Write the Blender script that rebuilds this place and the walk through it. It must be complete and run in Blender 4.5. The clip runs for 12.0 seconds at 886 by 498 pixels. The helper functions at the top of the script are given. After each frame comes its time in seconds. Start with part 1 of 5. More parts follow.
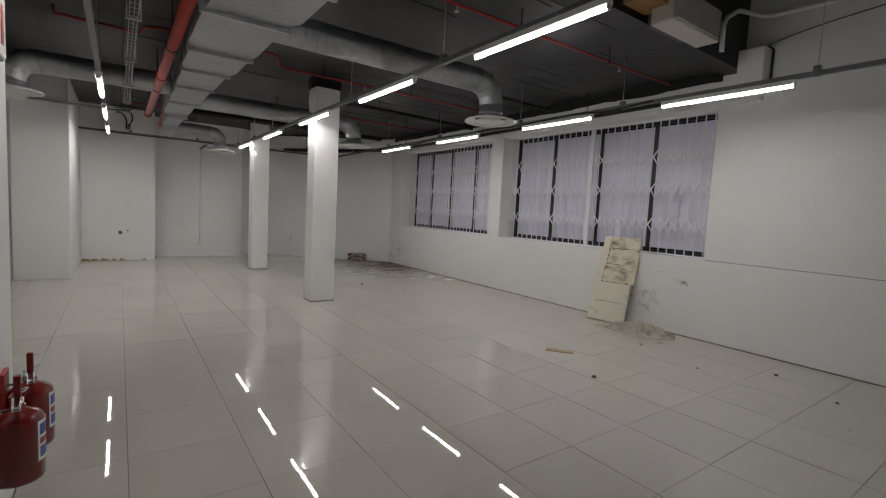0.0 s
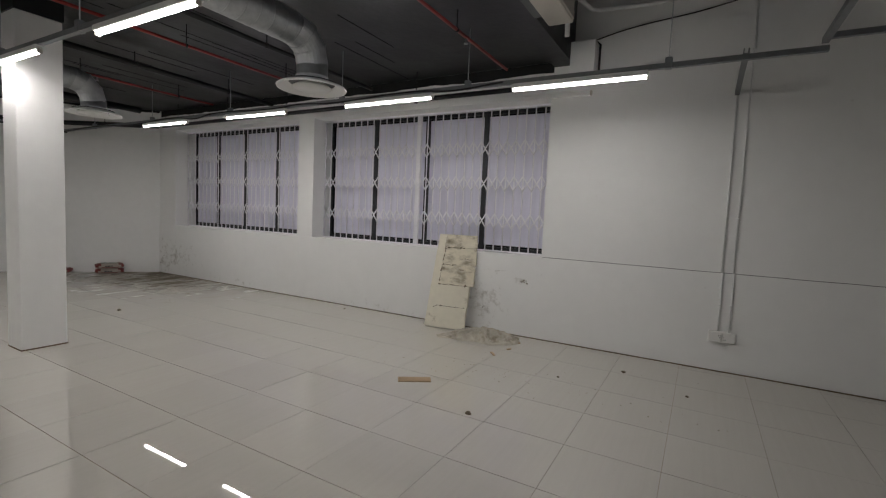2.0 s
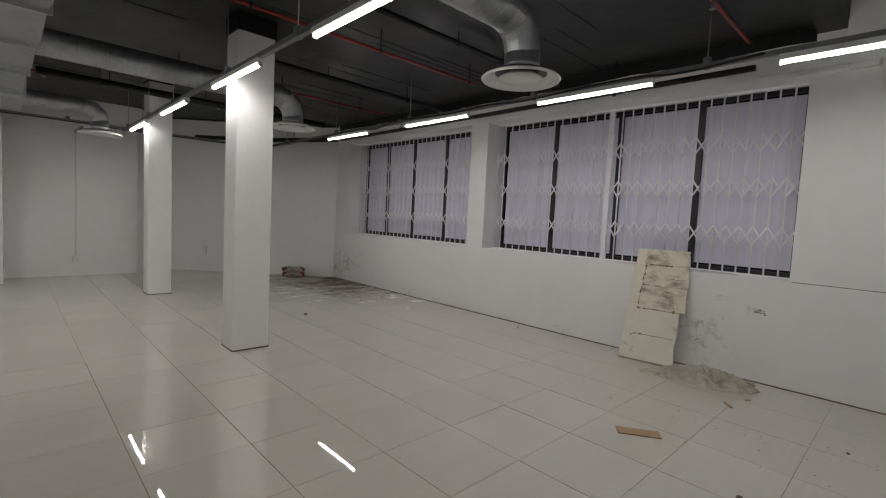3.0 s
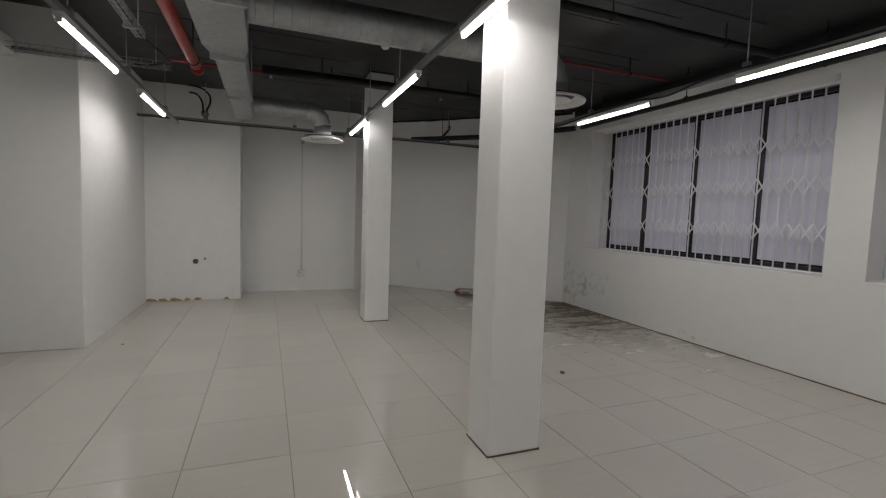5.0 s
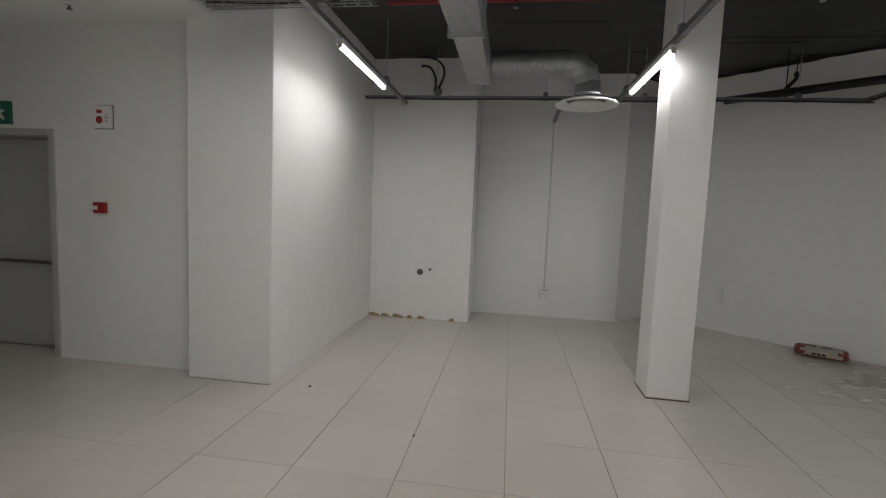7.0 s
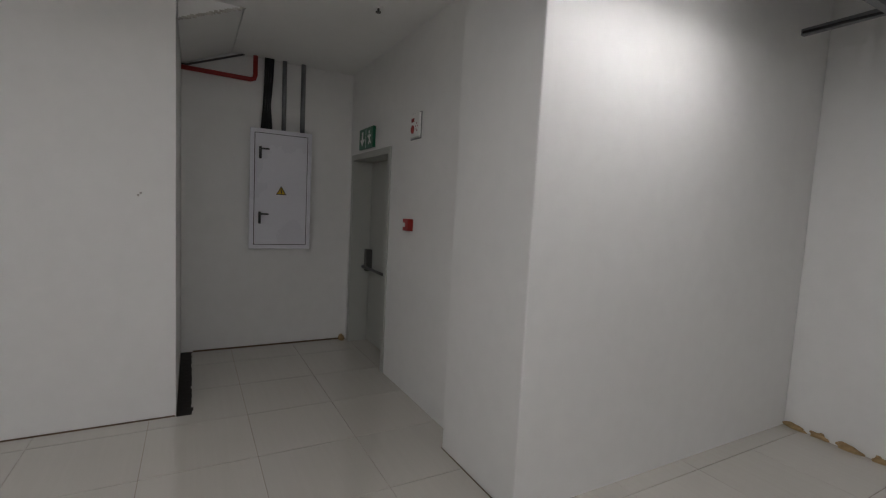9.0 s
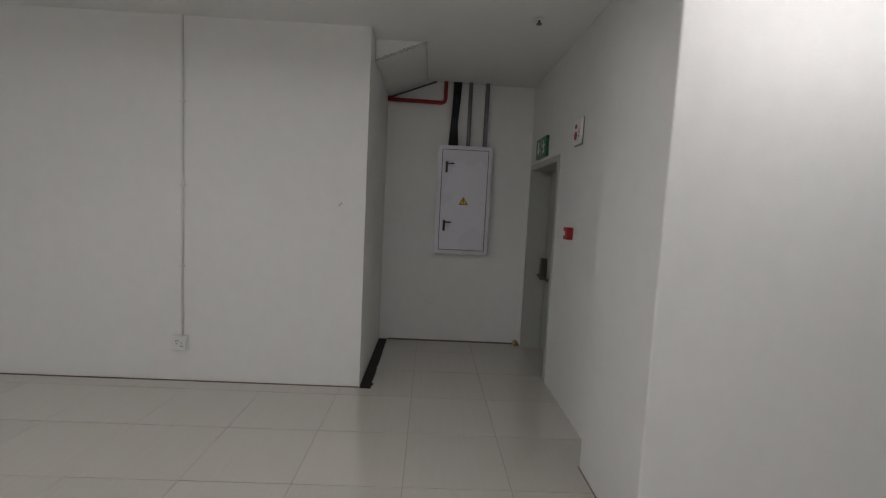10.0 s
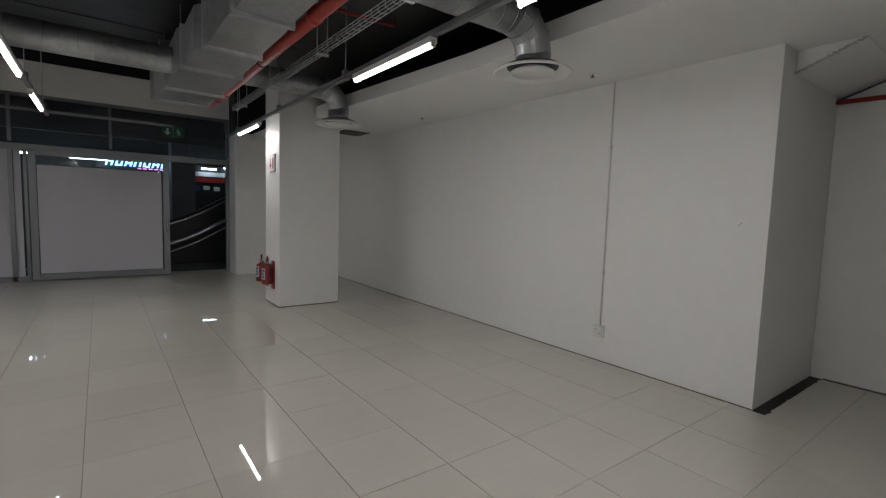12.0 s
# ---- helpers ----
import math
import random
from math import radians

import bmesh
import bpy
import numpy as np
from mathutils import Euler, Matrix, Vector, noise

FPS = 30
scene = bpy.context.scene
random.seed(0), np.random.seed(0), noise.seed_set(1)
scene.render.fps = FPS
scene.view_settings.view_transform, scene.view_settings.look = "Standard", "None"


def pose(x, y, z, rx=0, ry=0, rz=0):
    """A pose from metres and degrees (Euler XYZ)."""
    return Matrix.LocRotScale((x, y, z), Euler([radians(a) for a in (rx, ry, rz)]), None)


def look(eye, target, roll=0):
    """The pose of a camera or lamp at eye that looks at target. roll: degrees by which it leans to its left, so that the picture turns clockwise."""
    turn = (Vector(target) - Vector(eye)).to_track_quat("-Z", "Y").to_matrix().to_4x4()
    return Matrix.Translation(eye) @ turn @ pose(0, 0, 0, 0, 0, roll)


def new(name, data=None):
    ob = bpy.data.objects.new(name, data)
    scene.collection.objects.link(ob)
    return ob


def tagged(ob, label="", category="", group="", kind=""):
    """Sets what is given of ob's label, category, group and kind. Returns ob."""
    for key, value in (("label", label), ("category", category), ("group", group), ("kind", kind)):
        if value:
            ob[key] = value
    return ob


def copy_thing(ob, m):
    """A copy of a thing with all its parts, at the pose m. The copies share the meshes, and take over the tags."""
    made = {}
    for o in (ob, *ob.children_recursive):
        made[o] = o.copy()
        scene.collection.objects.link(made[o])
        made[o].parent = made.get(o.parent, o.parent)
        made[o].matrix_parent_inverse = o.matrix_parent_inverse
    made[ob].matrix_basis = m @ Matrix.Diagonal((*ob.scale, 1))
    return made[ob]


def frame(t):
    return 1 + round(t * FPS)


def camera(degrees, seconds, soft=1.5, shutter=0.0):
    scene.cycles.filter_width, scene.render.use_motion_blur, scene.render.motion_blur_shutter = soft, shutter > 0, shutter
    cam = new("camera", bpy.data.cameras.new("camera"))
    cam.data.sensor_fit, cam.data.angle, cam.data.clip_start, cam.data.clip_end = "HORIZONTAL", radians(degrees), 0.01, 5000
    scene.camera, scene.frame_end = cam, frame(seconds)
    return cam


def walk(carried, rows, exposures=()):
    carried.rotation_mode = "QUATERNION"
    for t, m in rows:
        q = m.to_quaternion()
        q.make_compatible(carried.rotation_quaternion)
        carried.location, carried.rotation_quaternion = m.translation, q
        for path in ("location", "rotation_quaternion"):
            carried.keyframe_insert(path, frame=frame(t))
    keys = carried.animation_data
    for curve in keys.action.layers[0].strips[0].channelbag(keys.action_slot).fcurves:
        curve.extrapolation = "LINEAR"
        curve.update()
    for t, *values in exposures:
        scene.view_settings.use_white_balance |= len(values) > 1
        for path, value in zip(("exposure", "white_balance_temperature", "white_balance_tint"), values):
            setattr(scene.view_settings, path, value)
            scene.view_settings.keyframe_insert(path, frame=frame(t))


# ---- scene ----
cam = camera(88.1, 12.0, soft=1.2)
PATH = [
    (0, (0.267, 0.356, 1.501), (1.421, 1.981, 1.336), 3.0),
    (0.5, (0.382, 0.626, 1.506), (1.864, 1.96, 1.341), 2.9),
    (1, (0.502, 0.949, 1.523), (2.236, 1.931, 1.357), 2.6),
    (1.5, (0.669, 1.177, 1.522), (2.507, 1.946, 1.343), 2.0),
    (2, (0.845, 1.494, 1.521), (2.583, 2.471, 1.371), 2.6),
    (2.5, (0.921, 1.923, 1.509), (2.491, 3.154, 1.371), 2.7),
    (3, (0.985, 2.368, 1.497), (2.366, 3.808, 1.359), 2.9),
    (3.5, (1.114, 2.888, 1.506), (2.31, 4.486, 1.368), 2.9),
    (3.7, (1.135, 3.116, 1.474), (2.252, 4.77, 1.337), 2.8),
    (5.3, (1.382, 5.091, 1.532), (2.038, 6.974, 1.378), 2.1),
    (5.5, (1.389, 5.353, 1.521), (2.0, 7.251, 1.364), 2.3),
    (6, (1.397, 5.936, 1.477), (1.797, 7.889, 1.317), 2.2),
    (6.5, (1.437, 6.523, 1.492), (1.526, 8.514, 1.319), 2.3),
    (7, (1.459, 7.057, 1.498), (1.171, 9.028, 1.322), 2.4),
    (7.5, (1.461, 7.586, 1.498), (0.758, 9.449, 1.313), 2.3),
    (7.7, (1.449, 7.762, 1.492), (0.591, 9.56, 1.31), 2.2),
    (9.3, (1.267, 9.231, 1.523), (-0.595, 9.941, 1.35), 2.9),
    (9.5, (1.297, 9.303, 1.522), (-0.621, 9.844, 1.35), 2.8),
    (10, (1.478, 9.482, 1.519), (-0.513, 9.545, 1.347), 2.9),
    (10.5, (1.65, 9.697, 1.515), (-0.295, 9.254, 1.365), 2.5),
    (11, (1.8, 9.929, 1.527), (0.03, 9.011, 1.368), 2.1),
    (11.5, (1.957, 10.135, 1.539), (0.453, 8.827, 1.373), 1.7),
    (12, (1.982, 10.321, 1.556), (0.786, 8.727, 1.387), 1.8),
]
walk(cam, [(t, look(eye, target, roll)) for t, eye, target, roll in PATH],
     [(0, 0.09, 6410, 10), (1.0, 0.17, 6410, 10), (1.5, 0.19, 6410, 10), (2.5, 0.14, 6400, 10), (3.5, -0.03, 6410, 10), (6.5, -0.04, 6440, 10), (7.0, 0.10, 6360, 10), (7.5, 0.12, 6290, 10), (9.5, -0.17, 6270, 12), (10.5, 0.19, 6360, 10), (11, 0.06, 6400, 10), (11.5, -0.01, 6360, 10), (12, 0.02, 6330, 10)])

# ---- world and exposure ----
world = bpy.data.worlds.new("world")
scene.world = world
world.use_nodes = True
wn = world.node_tree
sky = wn.nodes.new("ShaderNodeTexSky")
sky.sky_type, sky.sun_disc = "NISHITA", False
sky.sun_elevation, sky.sun_rotation = radians(35), radians(60)
wn.links.new(sky.outputs[0], wn.nodes["Background"].inputs[0])
wn.nodes["Background"].inputs[1].default_value = 0.06
TUBE = 98.0


# ---- materials ----
def material(name):
    m = bpy.data.materials.new(name)
    m.use_nodes = True
    return m, m.node_tree.nodes, m.node_tree.links, m.node_tree.nodes["Principled BSDF"]


def surface(name, colour, rough, metal=0.0, spread=0.06, grain=30.0, stains=1.2, bump=0.05, bump_scale=None, rough_spread=0.08,
            spot=None, spot_scale=3.0, spot_from=0.62, spot_to=0.72, stretch=(1, 1, 1), per_piece=0.0, coat=0.0, specular=None):
    """Paint, plaster, metal or plastic: two scales of tone, a varied gloss, a fine relief and, where spot is given, stains of that colour."""
    m, n, l, b = material(name)
    geo = n.new("ShaderNodeTexCoord")
    at = n.new("ShaderNodeMapping")
    at.inputs["Scale"].default_value = stretch
    l.new(geo.outputs["Object"], at.inputs[0])
    fine, broad = n.new("ShaderNodeTexNoise"), n.new("ShaderNodeTexNoise")
    fine.inputs["Scale"].default_value, fine.inputs["Detail"].default_value = grain, 6
    broad.inputs["Scale"].default_value, broad.inputs["Detail"].default_value = stains, 5
    mix = n.new("ShaderNodeMix")
    mix.data_type = "RGBA"
    both = n.new("ShaderNodeMath")
    both.operation = "ADD"
    half = n.new("ShaderNodeMath")
    half.operation, half.inputs[1].default_value = "MULTIPLY", 0.5
    for t in (fine, broad):
        l.new(at.outputs[0], t.inputs["Vector"])
    l.new(fine.outputs[0], both.inputs[0])
    l.new(broad.outputs[0], both.inputs[1])
    l.new(both.outputs[0], half.inputs[0])
    ramp = n.new("ShaderNodeMapRange")
    ramp.inputs[1].default_value, ramp.inputs[2].default_value = 0.3, 0.7
    l.new(half.outputs[0], ramp.inputs[0])
    l.new(ramp.outputs[0], mix.inputs[0])
    mix.inputs[6].default_value = (*[c * (1 - spread) for c in colour], 1)
    mix.inputs[7].default_value = (*[min(1, c * (1 + spread)) for c in colour], 1)
    out = mix.outputs[2]
    if per_piece:
        info, hsv = n.new("ShaderNodeObjectInfo"), n.new("ShaderNodeHueSaturation")
        span = n.new("ShaderNodeMapRange")
        span.inputs[3].default_value, span.inputs[4].default_value = 1 - per_piece, 1 + per_piece
        l.new(info.outputs["Random"], span.inputs[0])
        l.new(span.outputs[0], hsv.inputs["Value"])
        l.new(out, hsv.inputs["Color"])
        out = hsv.outputs[0]
    if spot:
        sp, cut, over = n.new("ShaderNodeTexNoise"), n.new("ShaderNodeMapRange"), n.new("ShaderNodeMix")
        over.data_type = "RGBA"
        sp.inputs["Scale"].default_value, sp.inputs["Detail"].default_value, sp.inputs["Roughness"].default_value = spot_scale, 8, 0.65
        cut.inputs[1].default_value, cut.inputs[2].default_value = spot_from, spot_to
        l.new(at.outputs[0], sp.inputs["Vector"])
        l.new(sp.outputs[0], cut.inputs[0])
        l.new(cut.outputs[0], over.inputs[0])
        l.new(out, over.inputs[6])
        over.inputs[7].default_value = (*spot, 1)
        out = over.outputs[2]
    l.new(out, b.inputs["Base Color"])
    gloss = n.new("ShaderNodeMapRange")
    gloss.inputs[3].default_value, gloss.inputs[4].default_value = max(0.02, rough - rough_spread), min(1, rough + rough_spread)
    l.new(broad.outputs[0], gloss.inputs[0])
    l.new(gloss.outputs[0], b.inputs["Roughness"])
    b.inputs["Metallic"].default_value = metal
    b.inputs["Coat Weight"].default_value = coat
    if specular is not None:
        b.inputs["Specular IOR Level"].default_value = specular
    if bump:
        relief = n.new("ShaderNodeBump")
        relief.inputs["Strength"].default_value, relief.inputs["Distance"].default_value = bump, 0.01
        src = fine
        if bump_scale:
            src = n.new("ShaderNodeTexNoise")
            src.inputs["Scale"].default_value, src.inputs["Detail"].default_value = bump_scale, 4
            l.new(at.outputs[0], src.inputs["Vector"])
        l.new(src.outputs[0], relief.inputs["Height"])
        l.new(relief.outputs[0], b.inputs["Normal"])
    return m


def glowing(name, colour, strength):
    m, n, l, b = material(name)
    b.inputs["Base Color"].default_value = (0.8, 0.8, 0.8, 1)
    b.inputs["Emission Color"].default_value = (*colour, 1)
    b.inputs["Emission Strength"].default_value = strength
    return m


def glass(name, tint, rough=0.02):
    m, n, l, b = material(name)
    b.inputs["Base Color"].default_value = (*tint, 1)
    b.inputs["Transmission Weight"].default_value = 1
    b.inputs["Roughness"].default_value = rough
    b.inputs["IOR"].default_value = 1.45
    return m


WALL = surface("wall paint", (0.80, 0.80, 0.785), 0.5, spread=0.03, grain=9, stains=0.6, bump=0.2, bump_scale=2.5, specular=0.3)
SOFFIT = surface("soffit paint", (0.80, 0.80, 0.785), 0.6, spread=0.02, grain=5, stains=0.5, bump=0.05, bump_scale=3, specular=0.2)
BLACK = surface("black ceiling paint", (0.0088, 0.0096, 0.0096), 0.42, spread=0.4, grain=14, stains=1.0, bump=0.45, bump_scale=7,
                spot=(0.016, 0.0168, 0.017), spot_scale=2.4, spot_from=0.52, spot_to=0.8, rough_spread=0.2, specular=0.48)
BLACK_PIPE = surface("black painted pipe", (0.007, 0.007, 0.0075), 0.45, spread=0.3)
GROUT = surface("grout", (0.24, 0.195, 0.15), 0.9, spread=0.25, grain=60, stains=3, bump=0.3)
GALV = surface("galvanised steel", (0.50, 0.515, 0.525), 0.42, metal=0.8, spread=0.16, grain=18, stains=2.5, bump=0.05, rough_spread=0.14)
DUCT = surface("galvanised duct sheet", (0.40, 0.415, 0.42), 0.42, metal=0.85, spread=0.20, grain=22, stains=2.2, bump=0.12, bump_scale=4, rough_spread=0.14,
               spot=(0.30, 0.31, 0.315), spot_scale=1.8, spot_from=0.52, spot_to=0.75)
TRUNK = surface("grey steel trunking", (0.24, 0.25, 0.255), 0.45, metal=0.6, spread=0.12, grain=25, stains=3)
RED_PIPE = surface("red pipe paint", (0.38, 0.035, 0.022), 0.35, spread=0.18, grain=12, stains=2)
RED_DARK = surface("dark red pipe paint", (0.30, 0.02, 0.018), 0.4, spread=0.2, grain=12, stains=2)
WHITE_METAL = surface("white enamel", (0.78, 0.78, 0.76), 0.3, spread=0.02, bump=0.0)
GRILLE_WHITE = surface("white gate paint", (0.88, 0.87, 0.91), 0.13, spread=0.03, bump=0.0, rough_spread=0.03)
# the tall streaks put the gate bars' soft shadows into the film's colour
FILM = surface("frosted window film", (0.74, 0.73, 0.845), 0.35, spread=0.10, grain=1.7, stains=0.8, bump=0.10, bump_scale=1.2, stretch=(1, 10, 0.12))
DARK_FRAME = surface("dark aluminium frame", (0.035, 0.036, 0.04), 0.35, metal=0.4, spread=0.15)
DARK_GLASS = surface("night-dark glass", (0.012, 0.014, 0.018), 0.05, spread=0.2, bump=0.0, rough_spread=0.01)
TUBE_GLOW = glowing("led tube", (1.0, 0.955, 0.925), TUBE)
TUBE_SIDE = glowing("led tube flank", (1.0, 0.955, 0.925), TUBE * 0.18)
TUBE_CAP = surface("lamp end cap", (0.55, 0.50, 0.44), 0.4, spread=0.05)
PLASTIC = surface("white plastic", (0.74, 0.74, 0.71), 0.35, spread=0.02, bump=0.0)
CONDUIT = surface("painted conduit", (0.72, 0.72, 0.71), 0.45, spread=0.03, bump=0.0)
DOOR_GREY = surface("grey-green door paint", (0.42, 0.43, 0.40), 0.4, spread=0.03, grain=5, stains=1.0, bump=0.04)
STEEL_BAR = surface("dull steel", (0.13, 0.13, 0.125), 0.4, metal=0.8, spread=0.1)
PANEL_WHITE = surface("white panel enamel", (0.74, 0.74, 0.80), 0.28, spread=0.015, bump=0.0)
BLACK_PLASTIC = surface("black plastic", (0.012, 0.012, 0.013), 0.35, spread=0.1, bump=0.0)
YELLOW = surface("warning yellow", (0.75, 0.48, 0.02), 0.4, spread=0.04, bump=0.0)
EXIT_GREEN = surface("sign green", (0.01, 0.12, 0.06), 0.3, spread=0.05, bump=0.0)
SIGN_WHITE = surface("sign white", (0.82, 0.82, 0.80), 0.35, spread=0.02, bump=0.0)
SIGN_RED = surface("sign red", (0.30, 0.016, 0.013), 0.3, spread=0.06, bump=0.0)
EXT_RED = surface("extinguisher enamel", (0.17, 0.008, 0.007), 0.18, spread=0.08, bump=0.0, coat=0.5)
LABEL_BLUE = surface("label blue", (0.05, 0.08, 0.30), 0.4, spread=0.05, bump=0.0)
FOAM = surface("old foam board", (0.72, 0.68, 0.56), 0.85, spread=0.06, grain=14, stains=2.5, bump=0.35,
               spot=(0.36, 0.31, 0.22), spot_scale=5, spot_from=0.60, spot_to=0.74)
FOAM_DIRTY = surface("soiled foam board", (0.68, 0.63, 0.50), 0.85, spread=0.10, grain=14, stains=3.5, bump=0.5,
                     spot=(0.20, 0.165, 0.105), spot_scale=4.5, spot_from=0.48, spot_to=0.68, stretch=(1, 0.8, 1.6))
PLASTIC_SHEET = surface("dusty plastic sheet", (0.50, 0.465, 0.39), 0.16, spread=0.2, grain=20, stains=6, bump=0.2,
                        spot=(0.24, 0.20, 0.14), spot_scale=7, spot_from=0.54, spot_to=0.70)
PLASTIC_SHEET.node_tree.nodes["Principled BSDF"].inputs["Alpha"].default_value = 0.88
FOOT_DIRT = surface("brown wall foot dirt", (0.125, 0.082, 0.05), 0.95, spread=0.5, grain=25, stains=3, bump=0.5)
PAPER_SHEET = surface("grey paper sheets", (0.55, 0.55, 0.55), 0.6, spread=0.06)
CARDBOARD = surface("cardboard", (0.34, 0.24, 0.14), 0.8, spread=0.12, grain=40, stains=6, stretch=(1, 5, 1))
BAG_WHITE = surface("paper sack", (0.40, 0.365, 0.31), 0.7, spread=0.08, grain=14, stains=4, bump=0.3)
BAG_RED = surface("red printed sack", (0.16, 0.028, 0.022), 0.6, spread=0.12, grain=14, stains=4, bump=0.3)
MUD = surface("dried mortar dust", (0.15, 0.125, 0.09), 0.9, spread=0.35, grain=40, stains=7, bump=0.5, specular=0.1)
RUST = surface("rusty plaster crumbs", (0.36, 0.25, 0.125), 0.9, spread=0.35, grain=40, stains=9, bump=0.5)
ALU = surface("satin aluminium", (0.27, 0.285, 0.295), 0.4, metal=0.7, spread=0.06)
PAPER = surface("white paper screen", (0.56, 0.555, 0.60), 0.7, spread=0.02, grain=3, stains=1.0, bump=0.15, bump_scale=2, stretch=(1, 1, 0.25))
CLEAR = glass("clear glass", (0.92, 0.95, 0.94))
MALL_FLOOR = surface("mall floor", (0.10, 0.095, 0.09), 0.25, spread=0.2)
MALL_GREY = surface("grey mall paint", (0.13, 0.13, 0.15), 0.5, spread=0.05)
MALL_DARK = surface("dark mall cladding", (0.045, 0.047, 0.055), 0.4, spread=0.2)
CHROME = surface("polished steel", (0.75, 0.76, 0.78), 0.2, metal=1, spread=0.05, bump=0.0)
SIGN_BLUE = glowing("blue shop letters", (0.25, 0.62, 1.0), 4.0)
SIGN_PINK = glowing("pink shop letters", (0.9, 0.25, 0.7), 1.5)
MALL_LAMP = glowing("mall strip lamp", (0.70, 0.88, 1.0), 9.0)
MALL_RED = surface("red shop fascia", (0.35, 0.03, 0.03), 0.4, spread=0.1)
TIMBER = surface("raw timber", (0.30, 0.16, 0.06), 0.7, spread=0.2, stretch=(1, 8, 8))
# casing colour lowered to beige-grey to hold the shade of the bay
AC_WHITE = surface("white casing toned down for shade", (0.50, 0.47, 0.41), 0.4, spread=0.06)
CABLE = surface("black cable", (0.015, 0.015, 0.016), 0.5, spread=0.1, bump=0.0)
SCUFF = surface("chipped plaster", (0.50, 0.48, 0.44), 0.9, spread=0.25, grain=30, stains=8, bump=0.4)
TRENCH = surface("open floor joint", (0.026, 0.022, 0.019), 0.95, spread=0.4, grain=30, bump=0.6)


def tile_material():
    """Polished cream porcelain with faint straight veins along the tile and light soiling."""
    m, n, l, b = material("polished porcelain")
    co, info = n.new("ShaderNodeTexCoord"), n.new("ShaderNodeObjectInfo")
    geo = n.new("ShaderNodeNewGeometry")
    at = n.new("ShaderNodeMapping")
    at.inputs["Scale"].default_value = (0.8, 22, 1)
    l.new(geo.outputs["Position"], at.inputs[0])
    vein = n.new("ShaderNodeTexNoise")
    vein.inputs["Scale"].default_value, vein.inputs["Detail"].default_value = 1.4, 5
    l.new(at.outputs[0], vein.inputs["Vector"])
    dirt = n.new("ShaderNodeTexNoise")
    dirt.inputs["Scale"].default_value, dirt.inputs["Detail"].default_value = 0.9, 7
    l.new(geo.outputs["Position"], dirt.inputs["Vector"])
    mix = n.new("ShaderNodeMix")
    mix.data_type = "RGBA"
    mix.inputs[6].default_value, mix.inputs[7].default_value = (0.525, 0.503, 0.449, 1), (0.57, 0.547, 0.493, 1)
    l.new(vein.outputs[0], mix.inputs[0])
    hsv, span = n.new("ShaderNodeHueSaturation"), n.new("ShaderNodeMapRange")
    span.inputs[3].default_value, span.inputs[4].default_value = 0.97, 1.03
    l.new(info.outputs["Random"], span.inputs[0])
    l.new(span.outputs[0], hsv.inputs["Value"])
    l.new(mix.outputs[2], hsv.inputs["Color"])
    soil, cut = n.new("ShaderNodeMix"), n.new("ShaderNodeMapRange")
    soil.data_type = "RGBA"
    cut.inputs[1].default_value, cut.inputs[2].default_value, cut.inputs[4].default_value = 0.52, 0.85, 0.14
    l.new(dirt.outputs[0], cut.inputs[0])
    l.new(cut.outputs[0], soil.inputs[0])
    l.new(hsv.outputs[0], soil.inputs[6])
    soil.inputs[7].default_value = (0.40, 0.355, 0.29, 1)
    # dried mortar washed over the far corner by the window wall
    patch, ease, ragg, times, mud = n.new("ShaderNodeVectorMath"), n.new("ShaderNodeMapRange"), n.new("ShaderNodeTexNoise"), n.new("ShaderNodeMath"), n.new("ShaderNodeMix")
    squash = n.new("ShaderNodeMapping")
    squash.inputs["Location"].default_value, squash.inputs["Scale"].default_value = (-6.25 * 0.75, -10.9 * 0.55, 0), (0.75, 0.55, 1)
    l.new(geo.outputs["Position"], squash.inputs[0])
    patch.operation = "LENGTH"
    l.new(squash.outputs[0], patch.inputs[0])
    ease.inputs[1].default_value, ease.inputs[2].default_value, ease.inputs[3].default_value, ease.inputs[4].default_value = 0.1, 2.3, 0.50, 0.0
    l.new(patch.outputs["Value"], ease.inputs[0])
    ragg.inputs["Scale"].default_value, ragg.inputs["Detail"].default_value, ragg.inputs["Roughness"].default_value = 2.6, 9, 0.68
    drag = n.new("ShaderNodeMapping")
    drag.inputs["Rotation"].default_value, drag.inputs["Scale"].default_value = (0, 0, radians(35)), (0.6, 1.5, 1)
    l.new(geo.outputs["Position"], drag.inputs[0])
    l.new(drag.outputs[0], ragg.inputs["Vector"])
    times.operation = "ADD"
    l.new(ease.outputs[0], times.inputs[0])
    l.new(ragg.outputs[0], times.inputs[1])
    edge = n.new("ShaderNodeMapRange")
    edge.inputs[1].default_value, edge.inputs[2].default_value, edge.inputs[4].default_value = 0.72, 1.0, 0.90
    l.new(times.outputs[0], edge.inputs[0])
    mud.data_type = "RGBA"
    l.new(edge.outputs[0], mud.inputs[0])
    l.new(soil.outputs[2], mud.inputs[6])
    mud.inputs[7].default_value = (0.115, 0.09, 0.055, 1)
    l.new(mud.outputs[2], b.inputs["Base Color"])
    gloss = n.new("ShaderNodeMapRange")
    gloss.inputs[1].default_value, gloss.inputs[2].default_value = 0.35, 0.75
    gloss.inputs[3].default_value, gloss.inputs[4].default_value = 0.006, 0.025
    l.new(dirt.outputs[0], gloss.inputs[0])
    dull = n.new("ShaderNodeMath")
    dull.operation = "MAXIMUM"
    l.new(gloss.outputs[0], dull.inputs[0])
    matt = n.new("ShaderNodeMath")
    matt.operation, matt.use_clamp, matt.inputs[1].default_value = "MULTIPLY", True, 1.1
